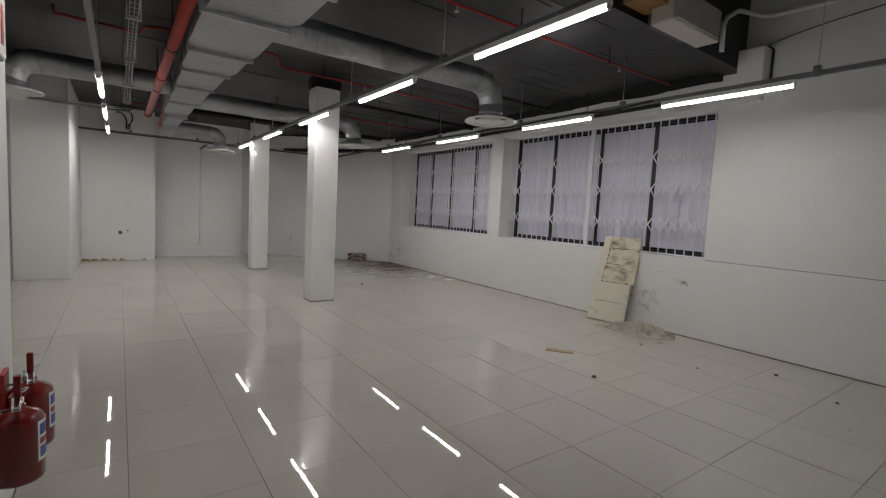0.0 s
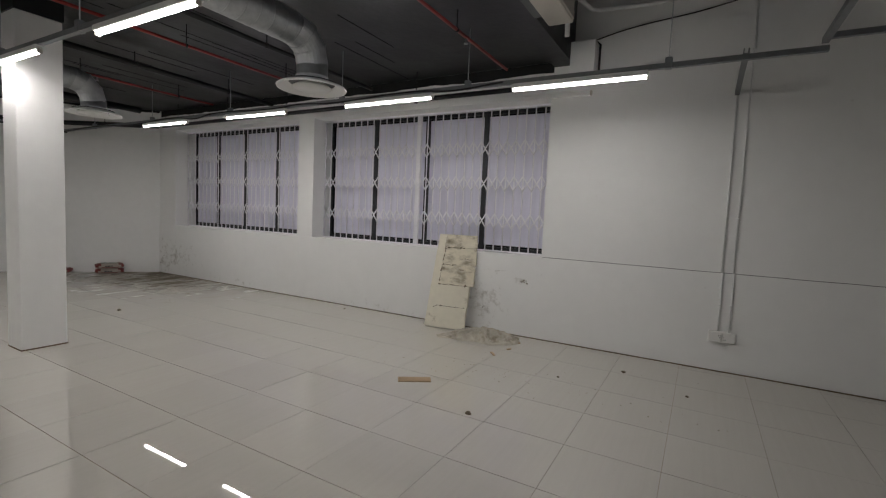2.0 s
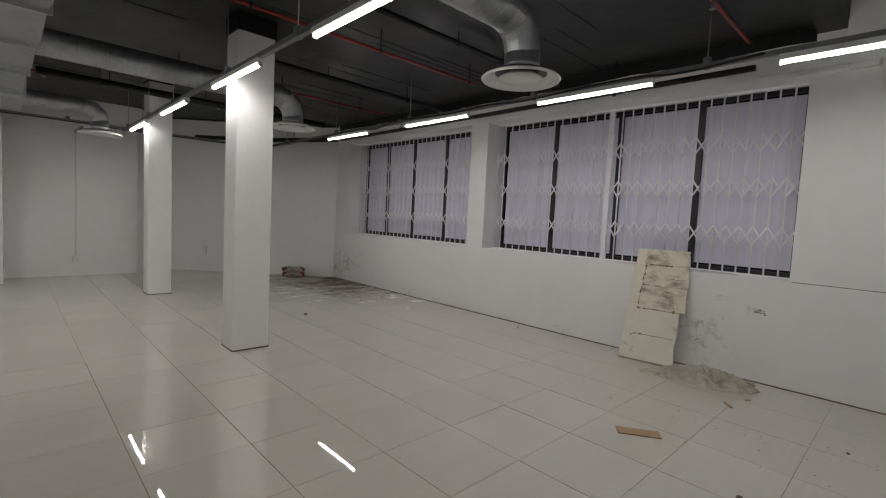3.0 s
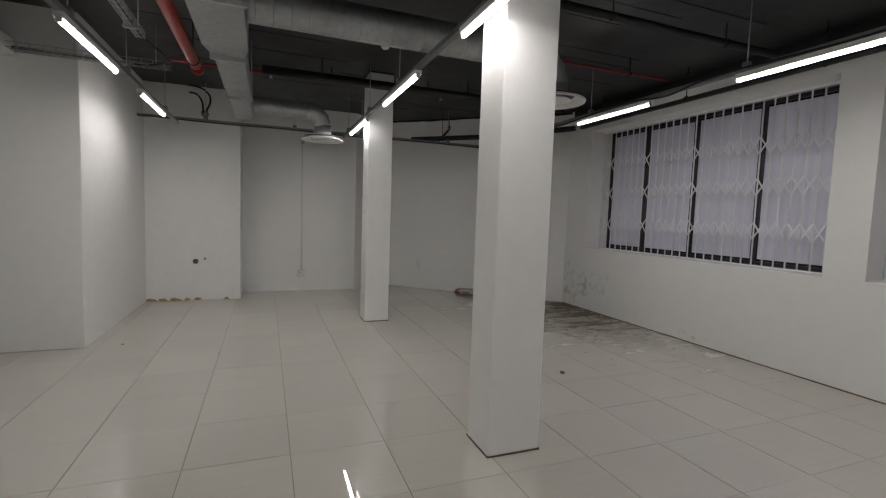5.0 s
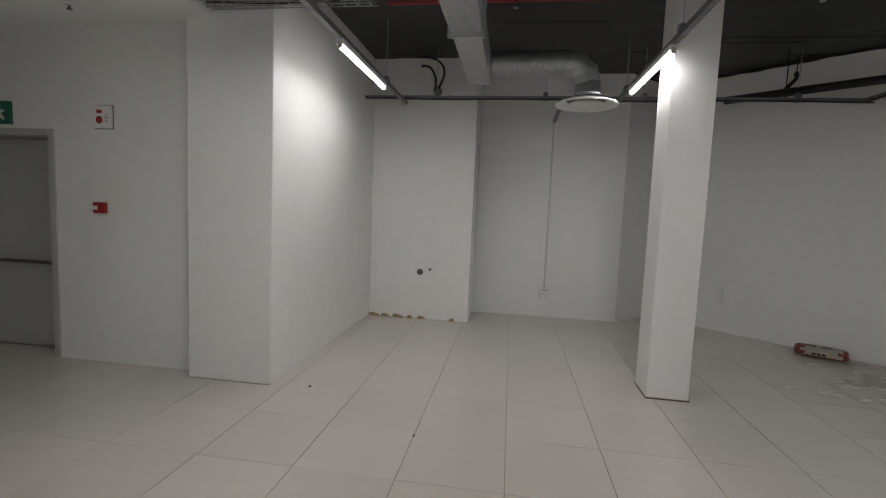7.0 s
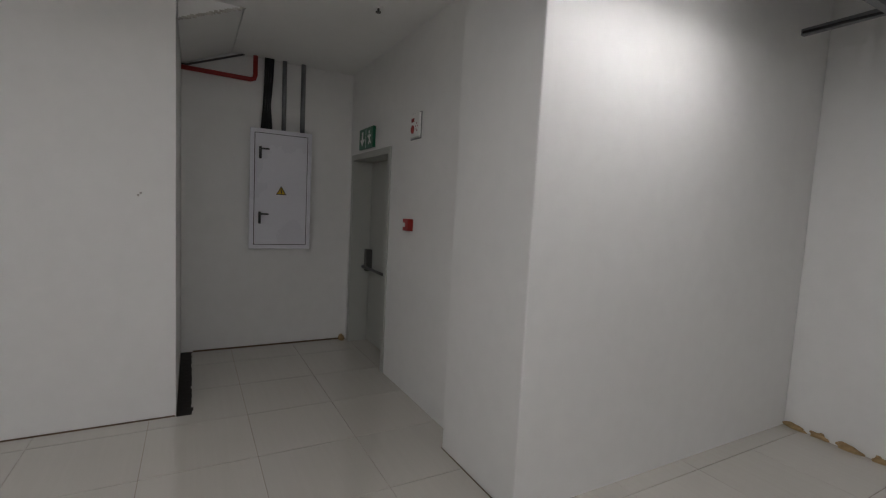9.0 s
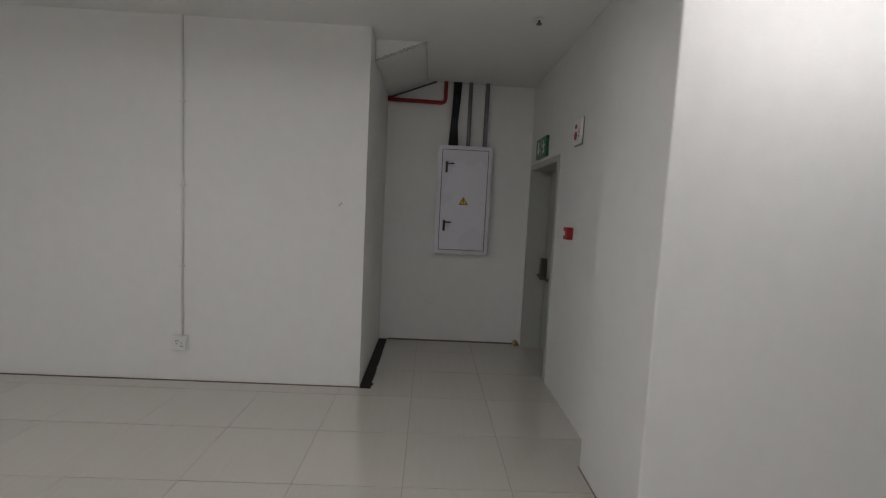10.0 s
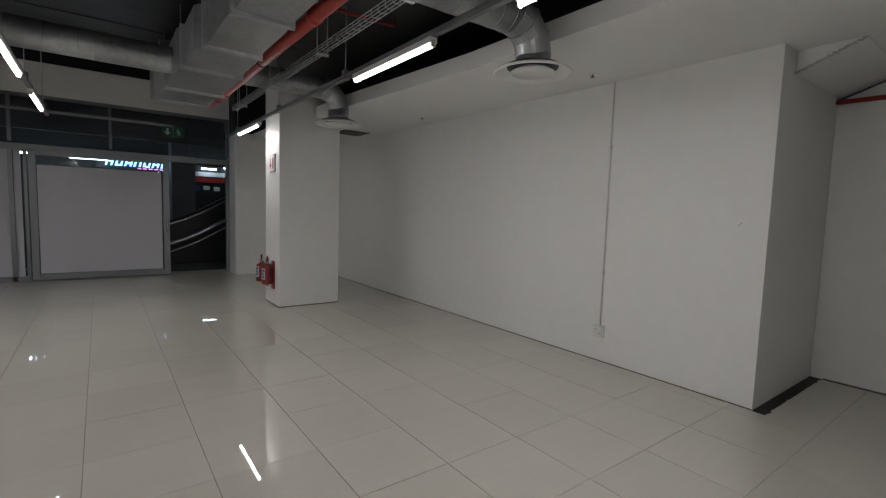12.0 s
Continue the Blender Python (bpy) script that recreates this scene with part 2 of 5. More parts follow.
    l.new(edge.outputs[0], matt.inputs[0])
    l.new(matt.outputs[0], dull.inputs[1])
    l.new(dull.outputs[0], b.inputs["Roughness"])
    shine = n.new("ShaderNodeMapRange")
    shine.inputs[3].default_value, shine.inputs[4].default_value = 1.0, 0.08
    l.new(matt.outputs[0], shine.inputs[0])
    l.new(shine.outputs[0], b.inputs["Specular IOR Level"])
    b.inputs["IOR"].default_value = 1.75
    wave, relief = n.new("ShaderNodeTexNoise"), n.new("ShaderNodeBump")
    wave.inputs["Scale"].default_value = 3.0
    relief.inputs["Strength"].default_value, relief.inputs["Distance"].default_value = 0.008, 0.01
    l.new(geo.outputs["Position"], wave.inputs["Vector"])
    l.new(wave.outputs[0], relief.inputs["Height"])
    l.new(relief.outputs[0], b.inputs["Normal"])
    return m


TILE = tile_material()


def stained_wall():
    """White wall paint with grimy patches and a scuffed rail line near the corners where boards were stacked."""
    m = surface("stained wall paint", (0.79, 0.79, 0.775), 0.5, spread=0.025, grain=6, stains=0.8, bump=0.14, bump_scale=3, specular=0.3)
    n, l, b = m.node_tree.nodes, m.node_tree.links, m.node_tree.nodes["Principled BSDF"]
    clean = b.inputs["Base Color"].links[0].from_socket
    geo = n.new("ShaderNodeNewGeometry")
    total = None
    # the first patch holds both grime and the shade beside the leaning board
    # centre y, centre z, half width, half height, strength
    for cy, cz, hy, hz, power in ((3.98, 0.38, 0.40, 0.46, 0.24), (3.45, 0.71, 0.14, 0.07, 0.26), (3.75, 0.82, 0.50, 0.028, 0.24),
                                  (11.1, 0.42, 1.0, 0.45, 0.22), (11.5, 0.22, 0.6, 0.34, 0.24), (9.3, 0.10, 1.6, 0.10, 0.13), (5.6, 0.06, 3.0, 0.08, 0.13)):
        at, length, ease = n.new("ShaderNodeMapping"), n.new("ShaderNodeVectorMath"), n.new("ShaderNodeMapRange")
        at.inputs["Location"].default_value, at.inputs["Scale"].default_value = (0, -cy / hy, -cz / hz), (0, 1 / hy, 1 / hz)
        l.new(geo.outputs["Position"], at.inputs[0])
        length.operation = "LENGTH"
        l.new(at.outputs[0], length.inputs[0])
        ease.inputs[1].default_value, ease.inputs[2].default_value, ease.inputs[3].default_value, ease.inputs[4].default_value = 0.0, 1.25, power, 0.0
        l.new(length.outputs["Value"], ease.inputs[0])
        if total is None:
            total = ease.outputs[0]
        else:
            top = n.new("ShaderNodeMath")
            top.operation = "MAXIMUM"
            l.new(total, top.inputs[0])
            l.new(ease.outputs[0], top.inputs[1])
            total = top.outputs[0]
    noise_node, add, cut, mix = n.new("ShaderNodeTexNoise"), n.new("ShaderNodeMath"), n.new("ShaderNodeMapRange"), n.new("ShaderNodeMix")
    noise_node.inputs["Scale"].default_value, noise_node.inputs["Detail"].default_value, noise_node.inputs["Roughness"].default_value = 9.0, 9, 0.72
    l.new(geo.outputs["Position"], noise_node.inputs["Vector"])
    l.new(noise_node.outputs[0], add.inputs[0])
    l.new(total, add.inputs[1])
    cut.inputs[1].default_value, cut.inputs[2].default_value, cut.inputs[4].default_value = 0.66, 0.92, 0.85
    l.new(add.outputs[0], cut.inputs[0])
    mix.data_type = "RGBA"
    l.new(cut.outputs[0], mix.inputs[0])
    l.new(clean, mix.inputs[6])
    mix.inputs[7].default_value = (0.27, 0.235, 0.185, 1)
    l.new(mix.outputs[2], b.inputs["Base Color"])
    return m


STAINED_WALL = stained_wall()


# ---- building helpers ----
def box(bm, x0, y0, z0, x1, y1, z1, turn=None):
    v = [bm.verts.new(Vector((x, y, z)) if turn is None else turn @ Vector((x, y, z))) for z in (z0, z1) for y in (y0, y1) for x in (x0, x1)]
    for f in ((0, 2, 3, 1), (4, 5, 7, 6), (0, 1, 5, 4), (2, 6, 7, 3), (0, 4, 6, 2), (1, 3, 7, 5)):
        bm.faces.new([v[i] for i in f])
    return bm


def boxes(*list_of):
    bm = bmesh.new()
    for b in list_of:
        box(bm, *b)
    return bm


def bevelled(bm, size=0.004, steps=2):
    bmesh.ops.bevel(bm, geom=bm.edges[:], offset=size, segments=steps, affect="EDGES", profile=0.5)
    return bm


def prism(points, z0, z1):
    """A solid over a plan outline, counter-clockwise."""
    bm = bmesh.new()
    low, top = [bm.verts.new((x, y, z0)) for x, y in points], [bm.verts.new((x, y, z1)) for x, y in points]
    bm.faces.new(low[::-1])
    bm.faces.new(top)
    for i in range(len(points)):
        j = (i + 1) % len(points)
        bm.faces.new((low[i], low[j], top[j], top[i]))
    return bm


def tube(bm, path, radius, sides=12, caps=True):
    """A round bar along a path of points; radius may be a list, one for each point."""
    path = [Vector(p) for p in path]
    radii = radius if isinstance(radius, (list, tuple)) else [radius] * len(path)
    rings, up = [], None
    for i, p in enumerate(path):
        ahead = (path[min(i + 1, len(path) - 1)] - path[max(i - 1, 0)]).normalized()
        if up is None:
            up = Vector((0, 0, 1)) if abs(ahead.z) < 0.9 else Vector((0, 1, 0))
        side = ahead.cross(up).normalized()
        up = side.cross(ahead).normalized()
        rings.append([bm.verts.new(p + radii[i] * (math.cos(a) * side + math.sin(a) * up)) for a in [2 * math.pi * k / sides for k in range(sides)]])
    for a, b in zip(rings, rings[1:]):
        for k in range(sides):
            f = bm.faces.new((a[k], a[(k + 1) % sides], b[(k + 1) % sides], b[k]))
            f.smooth = True
    if caps:
        bm.faces.new(rings[0][::-1])
        bm.faces.new(rings[-1])
    return bm


def turned(bm, profile, sides=32, centre=(0, 0)):
    """A solid of revolution about a vertical axis from (radius, z) pairs."""
    rings = [[bm.verts.new((centre[0] + r * math.cos(a), centre[1] + r * math.sin(a), z)) for a in [2 * math.pi * k / sides for k in range(sides)]] for r, z in profile]
    for a, b in zip(rings, rings[1:]):
        for k in range(sides):
            bm.faces.new((a[k], a[(k + 1) % sides], b[(k + 1) % sides], b[k])).smooth = True
    bm.faces.new(rings[0][::-1])
    bm.faces.new(rings[-1])
    return bm


def finish(bm, name, mat):
    bmesh.ops.recalc_face_normals(bm, faces=bm.faces[:])
    me = bpy.data.meshes.new(name)
    bm.to_mesh(me)
    bm.free()
    me.materials.append(mat)
    return me


def part(name, bm, mat, parent, label=""):
    ob = new(name, finish(bm, name, mat))
    ob.parent = parent
    return tagged(ob, label)


def thing(name, at, label, category, group="", turn=0):
    ob = new(name)
    ob.matrix_world = pose(*at, 0, 0, turn)
    return tagged(ob, label, category, group)


def solid(name, bm, mat, label, category, group="", kind="", at=None):
    ob = new(name, finish(bm, name, mat))
    if at is not None:
        ob.matrix_world = at
    return tagged(ob, label, category, group, kind)


def setting(name, bm, mat, label, category):
    return solid(name, bm, mat, label, category, kind="structure")


# ---- plan, in metres ----
WX = 6.44          # window wall face
SLAB = 3.42        # black slab underside
SOF = 2.915        # white soffit underside
TOP = 4.6          # top of the high bay
DIAG_A, DIAG_B = (3.57, 14.3), (6.44, 11.65)

# window wall with two openings; the dado below the sill stands a little proud
WR, WL = (3.22, 7.17), (7.52, 11.08)
SILL, HEAD = 1.045, 3.0
setting("wall_east", boxes(
    (WX, -1.4, SILL, WX + 0.66, WR[0], TOP + 0.2), (WX, WR[0], HEAD, WX + 0.66, WR[1], SLAB + 0.3), (WX, WR[1], SILL, WX + 0.66, WL[0], SLAB + 0.3),
    (WX, WL[0], HEAD, WX + 0.66, WL[1], SLAB + 0.3), (WX, WL[1], SILL, WX + 0.66, 12.3, SLAB + 0.3),
    (WX - 0.012, -1.4, -0.05, WX + 0.66, 12.3, SILL)), STAINED_WALL, "white painted window wall with scuffed dado", "wall")
setting("wall_south", boxes((4.65, -1.02, -0.05, WX - 0.003, -0.82, TOP + 0.2)), WALL, "plain white painted end wall", "wall")
setting("wall_south_upper", boxes((-2.5, -0.95, SOF + 0.163, -0.38, -0.38, TOP + 0.1)), BLACK, "black painted wall above the soffit", "wall")
setting("wall_south_pier", boxes((-2.5, -0.95, -0.05, -0.38, -0.38, SOF + 0.16)), WALL, "white painted pier beside the shop entrance", "wall")
setting("wall_west", boxes((-3.9, -1.0, -0.05, -2.265, 3.2, TOP + 0.1), (-3.9, 3.2, -0.05, -2.265, 8.955, SLAB + 0.3)), WALL, "long plain white painted wall", "wall")
setting("wall_recess", boxes((-4.0, 8.958, -0.05, -3.73, 11.0, SLAB + 0.3)), WALL, "white wall of the exit recess", "wall")
DX0, DX1, DH = -3.64, -2.54, 2.045
setting("wall_exit", boxes((-3.727, 10.59, -0.05, DX0, 10.89, DH), (DX1, 10.59, -0.05, -1.163, 10.89, DH), (-3.727, 10.59, DH, -1.163, 10.89, SLAB + 0.3)),
        WALL, "white wall with the exit door", "wall")
setting("wall_behind_door", boxes((-4.0, 11.2, -0.05, -1.2, 11.3, SLAB)), MALL_DARK, "dark wall behind the exit door", "wall")
setting("wall_pillar", bevelled(boxes((-1.16, 10.46, -0.05, -0.42, 13.2, SLAB + 0.3)), 0.008), WALL, "white painted projecting pier wall", "wall")
setting("wall_nib", boxes((-0.417, 13.07, -0.05, -0.12, 14.0, SLAB + 0.3), (-0.12, 13.05, -0.05, 0.95, 14.0, SLAB + 0.3)), WALL, "white nib wall with water-damaged foot", "wall")
setting("wall_north", boxes((0.953, 13.73, -0.05, 2.98, 14.0, SLAB + 0.3)), WALL, "white painted back wall", "wall")
setting("wall_splay", prism([(2.98, 13.733), DIAG_A, (3.5, 14.6), (2.8, 13.95)], -0.05, SLAB + 0.3), WALL, "short splayed white wall", "wall")
setting("wall_diagonal", prism([DIAG_A, DIAG_B, (6.7, 11.9), (3.6, 14.6)][::-1], -0.05, SLAB + 0.3), WALL, "angled white painted corner wall", "wall")

# black slab with the high bay beside the window wall
setting("ceiling", boxes((-4.0, 3.20, SLAB, WX - 0.003, 14.6, SLAB + 0.25)), BLACK, "black painted concrete slab ceiling", "ceiling")
setting("ceiling_bay", boxes((-4.0, -1.4, TOP, WX - 0.003, 3.5, TOP + 0.2)), BLACK, "dark ceiling of the high bay", "ceiling")
setting("beam_bay", boxes((-2.26, 2.97, SLAB - 0.06, WX - 0.003, 3.197, TOP)), BLACK, "black painted downstand beam", "beam")
# slab paint run down onto the top of the window wall, with an uneven lower edge
over = bmesh.new()
low, high = [], []
for k in range(131):
    y = 3.20 + k * 0.0645
    z = 3.295 + 0.022 * noise.noise(Vector((y * 1.3, 0, 4))) + 0.014 * noise.noise(Vector((y * 6, 0, 7)))
    low.append([over.verts.new((x, y, z)) for x in (WX - 0.004, WX + 0.002)])
    high.append([over.verts.new((x, y, SLAB - 0.001)) for x in (WX - 0.004, WX + 0.002)])
for k in range(130):
    over.faces.new((low[k][0], low[k + 1][0], high[k + 1][0], high[k][0]))
    over.faces.new((low[k][0], low[k][1], low[k + 1][1], low[k + 1][0]))
for k in range(60):
    pts = []
    for t in (k / 60, (k + 1) / 60):
        x, y = DIAG_A[0] + (DIAG_B[0] - DIAG_A[0]) * t - 0.003, DIAG_A[1] + (DIAG_B[1] - DIAG_A[1]) * t - 0.003
        z = 3.385 + 0.02 * noise.noise(Vector((t * 5, 3, 4))) + 0.012 * noise.noise(Vector((t * 22, 3, 7)))
        pts.append((over.verts.new((x, y, z)), over.verts.new((x, y, SLAB - 0.001)), over.verts.new((x + 0.006, y + 0.006, z))))
    over.faces.new((pts[0][0], pts[1][0], pts[1][1], pts[0][1]))
    over.faces.new((pts[0][0], pts[0][2], pts[1][2], pts[1][0]))
setting("wall_overpaint", over, BLACK, "black paint run down the top of the wall", "trim")
# board marks of the slab's shuttering
marks = bmesh.new()
rnd = random.Random(5)
for k in range(44):
    y, x = rnd.uniform(3.3, 13.0), rnd.uniform(-0.4, 5.2)
    box(marks, x, y, SLAB - 0.005, min(6.38, x + rnd.uniform(0.4, 2.2)), y + rnd.uniform(0.006, 0.018), SLAB + 0.01)
setting("ceiling_ribs", marks, BLACK_PIPE, "shuttering seams of the black slab", "ceiling")

# white soffit over the west side
setting("soffit", prism([(-2.262, -0.377), (-0.72, -0.377), (-0.72, 4.2), (-0.91, 6.8), (-0.93, 10.587), (-3.727, 10.587), (-3.727, 9.385), (-2.52, 9.385), (-2.52, 8.958), (-2.262, 8.958)], SOF, SOF + 0.16),
        SOFFIT, "flat white plasterboard soffit", "ceiling")
setting("soffit_stair", prism([(-3.727, 8.96), (-2.523, 8.96), (-2.523, 9.382), (-3.727, 9.382)], SOF + 0.15, SOF + 0.2), SOFFIT, "white raised pocket in the soffit", "ceiling")


# columns
def column(x0, y0, x1, y1, paint, label):
    ob = thing("column", ((x0 + x1) / 2, (y0 + y1) / 2, 0), label, "column", "white columns")
    w, d = (x1 - x0) / 2, (y1 - y0) / 2
    part("shaft", bevelled(boxes((-w, -d, -0.002, w, d, paint)), 0.01), WALL, ob)
    if paint < SLAB:
        part("capital", boxes((-w - 0.01, -d - 0.01, paint, w + 0.01, d + 0.01, SLAB)), BLACK, ob, "black painted column head")
    part("foot", boxes((-w - 0.004, -d - 0.004, -0.003, w + 0.004, d + 0.004, 0.012)), FOOT_DIRT, ob, "dirty joint round the foot")
    return ob


column(2.665, 7.185, 3.04, 7.50, 3.25, "square white painted concrete column near the windows")
column(2.64, 10.955, 2.975, 11.29, 3.405, "slim square white painted column towards the back")
column(-1.115, 2.65, -0.165, 3.36, SLAB - 0.002, "broad white painted column with fire extinguishers")


# ---- windows with film and trellis gates ----
def trellis_window(name, gate_label, y0, y1, mullions, post=None):
    win = tagged(new(name), "dark-framed window with frosted lavender film", "window", "", "structure")
    win.matrix_world = pose(WX, 0, 0)
    dx = 0.42
    part("window_frame", boxes((dx, y0 + 0.002, SILL + 0.002, dx + 0.06, y1 - 0.002, SILL + 0.05), (dx, y0 + 0.002, HEAD - 0.05, dx + 0.06, y1 - 0.002, HEAD - 0.002),
                               (dx, y0 + 0.002, SILL + 0.05, dx + 0.06, y0 + 0.04, HEAD - 0.05), (dx, y1 - 0.04, SILL + 0.05, dx + 0.06, y1 - 0.002, HEAD - 0.05)), DARK_FRAME, win)
    edges = [y0 + 0.04, *mullions, y1 - 0.04]
    for m in mullions:
        part("mullion", bevelled(boxes((dx - 0.012, m - 0.032, SILL + 0.05, dx + 0.06, m + 0.032, HEAD - 0.05)), 0.004, 1), DARK_FRAME, win)
    for a, b in zip(edges, edges[1:]):
        part("pane", boxes((dx + 0.035, a, SILL + 0.05, dx + 0.045, b, HEAD - 0.05)), DARK_GLASS, win)
        part("film", boxes((dx + 0.024, a + 0.035, SILL + 0.075, dx + 0.027, b - 0.035, HEAD - 0.075)), FILM, win, "frosted lavender film")
    part("window_sill", bevelled(boxes((-0.016, y0 + 0.003, SILL - 0.02, dx, y1 - 0.003, SILL + 0.003)), 0.003, 1), WALL, win)
    gate = thing("trellis_gate", (WX + 0.265, 0, 0), gate_label, "security gate", "window gates")
    part("track", boxes((-0.02, y0 + 0.003, HEAD - 0.03, 0.02, y1 - 0.003, HEAD - 0.003)), GRILLE_WHITE, gate)
    part("track", boxes((-0.015, y0 + 0.003, SILL + 0.003, 0.015, y1 - 0.003, SILL + 0.018)), GRILLE_WHITE, gate)
    n = round((y1 - y0) / 0.128)
    step = (y1 - y0 - 0.03) / n
    bar = finish(tube(bmesh.new(), [(0, 0, SILL + 0.018), (0, 0, HEAD - 0.03)], 0.0092, 10), "bar", GRILLE_WHITE)
    for k in range(n + 1):
        ob = new("bar", bar)
        ob.parent, ob.location = gate, (0, y0 + 0.015 + k * step, 0)
    up, half = 0.098, step / 2 + 0.004
    tilt = math.atan2(2 * up, step)
    length = math.hypot(step, 2 * up) / 2
    flat = tube(bmesh.new(), [(0, -length, 0), (0, length, 0)], 0.0098, 10)
    for v in flat.verts:
        v.co.x *= 0.42
    strip = finish(flat, "link", GRILLE_WHITE)
    for z in (1.46, 1.97, 2.45):
        for k in range(n):
            for s in (-1, 1):
                ob = new("link", strip)
                ob.parent = gate
                ob.matrix_local = Matrix.Translation((-0.012 + 0.007 * (s > 0) - 0.004, y0 + 0.015 + (k + 0.5) * step, z)) @ Matrix.Rotation(s * tilt, 4, "X")
    if post:
        part("lock_post", bevelled(boxes((-0.022, post - 0.035, SILL + 0.018, 0.022, post + 0.035, HEAD - 0.03)), 0.004, 1), GRILLE_WHITE, gate, "wide white closing post")


trellis_window("window_1", "closed white trellis gate over the wide window", *WR, (4.255, 5.225, 6.205), 5.275)
trellis_window("window_2", "closed white trellis gate over the far window", *WL, (8.51, 9.42, 10.28))


# ---- lamps and trunking ----
def batten(at, turn=0, length=1.22):
    ob = thing("batten_light", at, "lit white LED batten under steel trunking", "lamp", "ceiling battens", turn)
    h = length / 2
    part("housing", bevelled(boxes((-0.032, -h, 0.043, 0.032, h, 0.085)), 0.004, 1), WHITE_METAL, ob)
    # the lens throws most of its light down through the flat underside, its flanks are dimmer
    bm = bmesh.new()
    outline = [(-0.017, 0.042), (-0.017, 0.030), (-0.0125, 0.0215), (0.0125, 0.0215), (0.017, 0.030), (0.017, 0.042)]
    ring = [[bm.verts.new((x, y, z)) for x, z in outline] for y in (-h + 0.012, h - 0.012)]
    for k in range(5):
        bm.faces.new((ring[0][k], ring[0][k + 1], ring[1][k + 1], ring[1][k])).material_index = int(k != 2)
    bm.faces.new((ring[0][5], ring[0][0], ring[1][0], ring[1][5])).material_index = 1
    for r in ring:
        bm.faces.new(r).material_index = 1
    part("diffuser", bm, TUBE_GLOW, ob, "glowing white diffuser").data.materials.append(TUBE_SIDE)
    for s in (-1, 1):
        part("end_cap", bevelled(boxes((-0.021, min(s * h, s * (h - 0.012)), 0.012, 0.021, max(s * h, s * (h - 0.012)), 0.07)), 0.006, 1), TUBE_CAP, ob, "beige end cap")
    return ob


ML, LL, EL = (2.575, 2.69), (0.10, 2.665), (5.135, 2.73)
first = batten((ML[0], 2.69, ML[1]))
for x, z, ys in ((ML[0], ML[1], (4.83, 7.0, 9.2, 11.36)), (LL[0], LL[1], (2.68, 7.02, 9.05, 11.10)), (EL[0], EL[1], (2.60, 4.73, 6.97, 9.14))):
    for y in ys:
        copy_thing(first, pose(x, y, z))


def trunking(name, a, b, label, hangers=(), width=0.042, high=0.041):
    """A steel channel from a to b (its underside), hung on rods from the slab."""
    a, b = Vector(a), Vector(b)
    ob = thing(name, a, label, "trunking", "lighting trunking")
    d = b - a
    turn = Matrix.Rotation(math.atan2(d.y, d.x), 4, "Z")
    n, w = d.length, width / 2
    part("channel", boxes((0, -w, 0, n, w, 0.004, turn), (0, -w, 0.004, n, -w + 0.003, high, turn), (0, w - 0.003, 0.004, n, w, high, turn),
                          (0, -w + 0.003, high - 0.003, n, -w + 0.010, high, turn), (0, w - 0.010, high - 0.003, n, w - 0.003, high, turn)), TRUNK, ob)
    for s in hangers:
        p = turn @ Vector((s, 0, 0))
        part("hanger", bevelled(boxes((p.x - 0.028, p.y - 0.028, -0.006, p.x + 0.028, p.y + 0.028, high + 0.045)), 0.006, 1), TRUNK, ob, "pressed steel hanger clip")
        part("rod", tube(bmesh.new(), [(p.x, p.y, high), (p.x, p.y, (TOP if a.y + p.y < 2.97 else SLAB - 0.06 * (a.y + p.y < 3.2)) - a.z)], 0.005, 8), GALV, ob, "threaded steel rod")
    return ob


TZ = 2.77
trunking("trunking", (ML[0], 1.2, TZ), (ML[0], 12.68, TZ), "long grey steel trunking hung from the slab", (0.6, 2.55, 4.5, 6.0, 8.0, 9.4, 11.0))
trunking("trunking", (LL[0], 1.2, LL[1] + 0.085), (LL[0], 12.68, LL[1] + 0.085), "long grey steel trunking beside the soffit", (0.8, 3.0, 5.0, 7.4, 8.8, 10.6))
trunking("trunking", (EL[0], 0.80, TZ + 0.045), (EL[0], 12.66, TZ + 0.045), "long grey steel trunking before the windows", (1.04, 2.9, 4.6, 6.7, 8.7, 10.6))
trunking("trunking", (-0.42, 12.70, TZ + 0.05), (5.15, 12.70, TZ + 0.05), "grey steel trunking across the back wall", (0.9, 2.2, 3.3, 4.9))
trunking("trunking", (EL[0], 1.30, TZ + 0.095), (WX - 0.01, 1.29, TZ + 0.06), "short grey trunking arm to the wall", ())
trunking("trunking", (EL[0] - 0.03, 0.83, TZ + 0.095), (0.9, 0.83, TZ + 0.095), "grey cross trunking of the high bay", (1.2,))
trunking("trunking", (EL[0] + 0.05, -0.82, TZ + 0.15), (EL[0] + 0.05, 0.79, TZ + 0.15), "dark trunking running to the end wall", ())


def cable(name, points, r, label, mat=CABLE):
    cu = bpy.data.curves.new(name, "CURVE")
    cu.dimensions, cu.bevel_depth, cu.bevel_resolution = "3D", r, 3
    sp = cu.splines.new("BEZIER")
    sp.bezier_points.add(len(points) - 1)
    for b, p in zip(sp.bezier_points, points):
        b.co, b.handle_left_type, b.handle_right_type = p, "AUTO", "AUTO"
    cu.materials.append(mat)
    return tagged(new(name, cu), label, "cable")


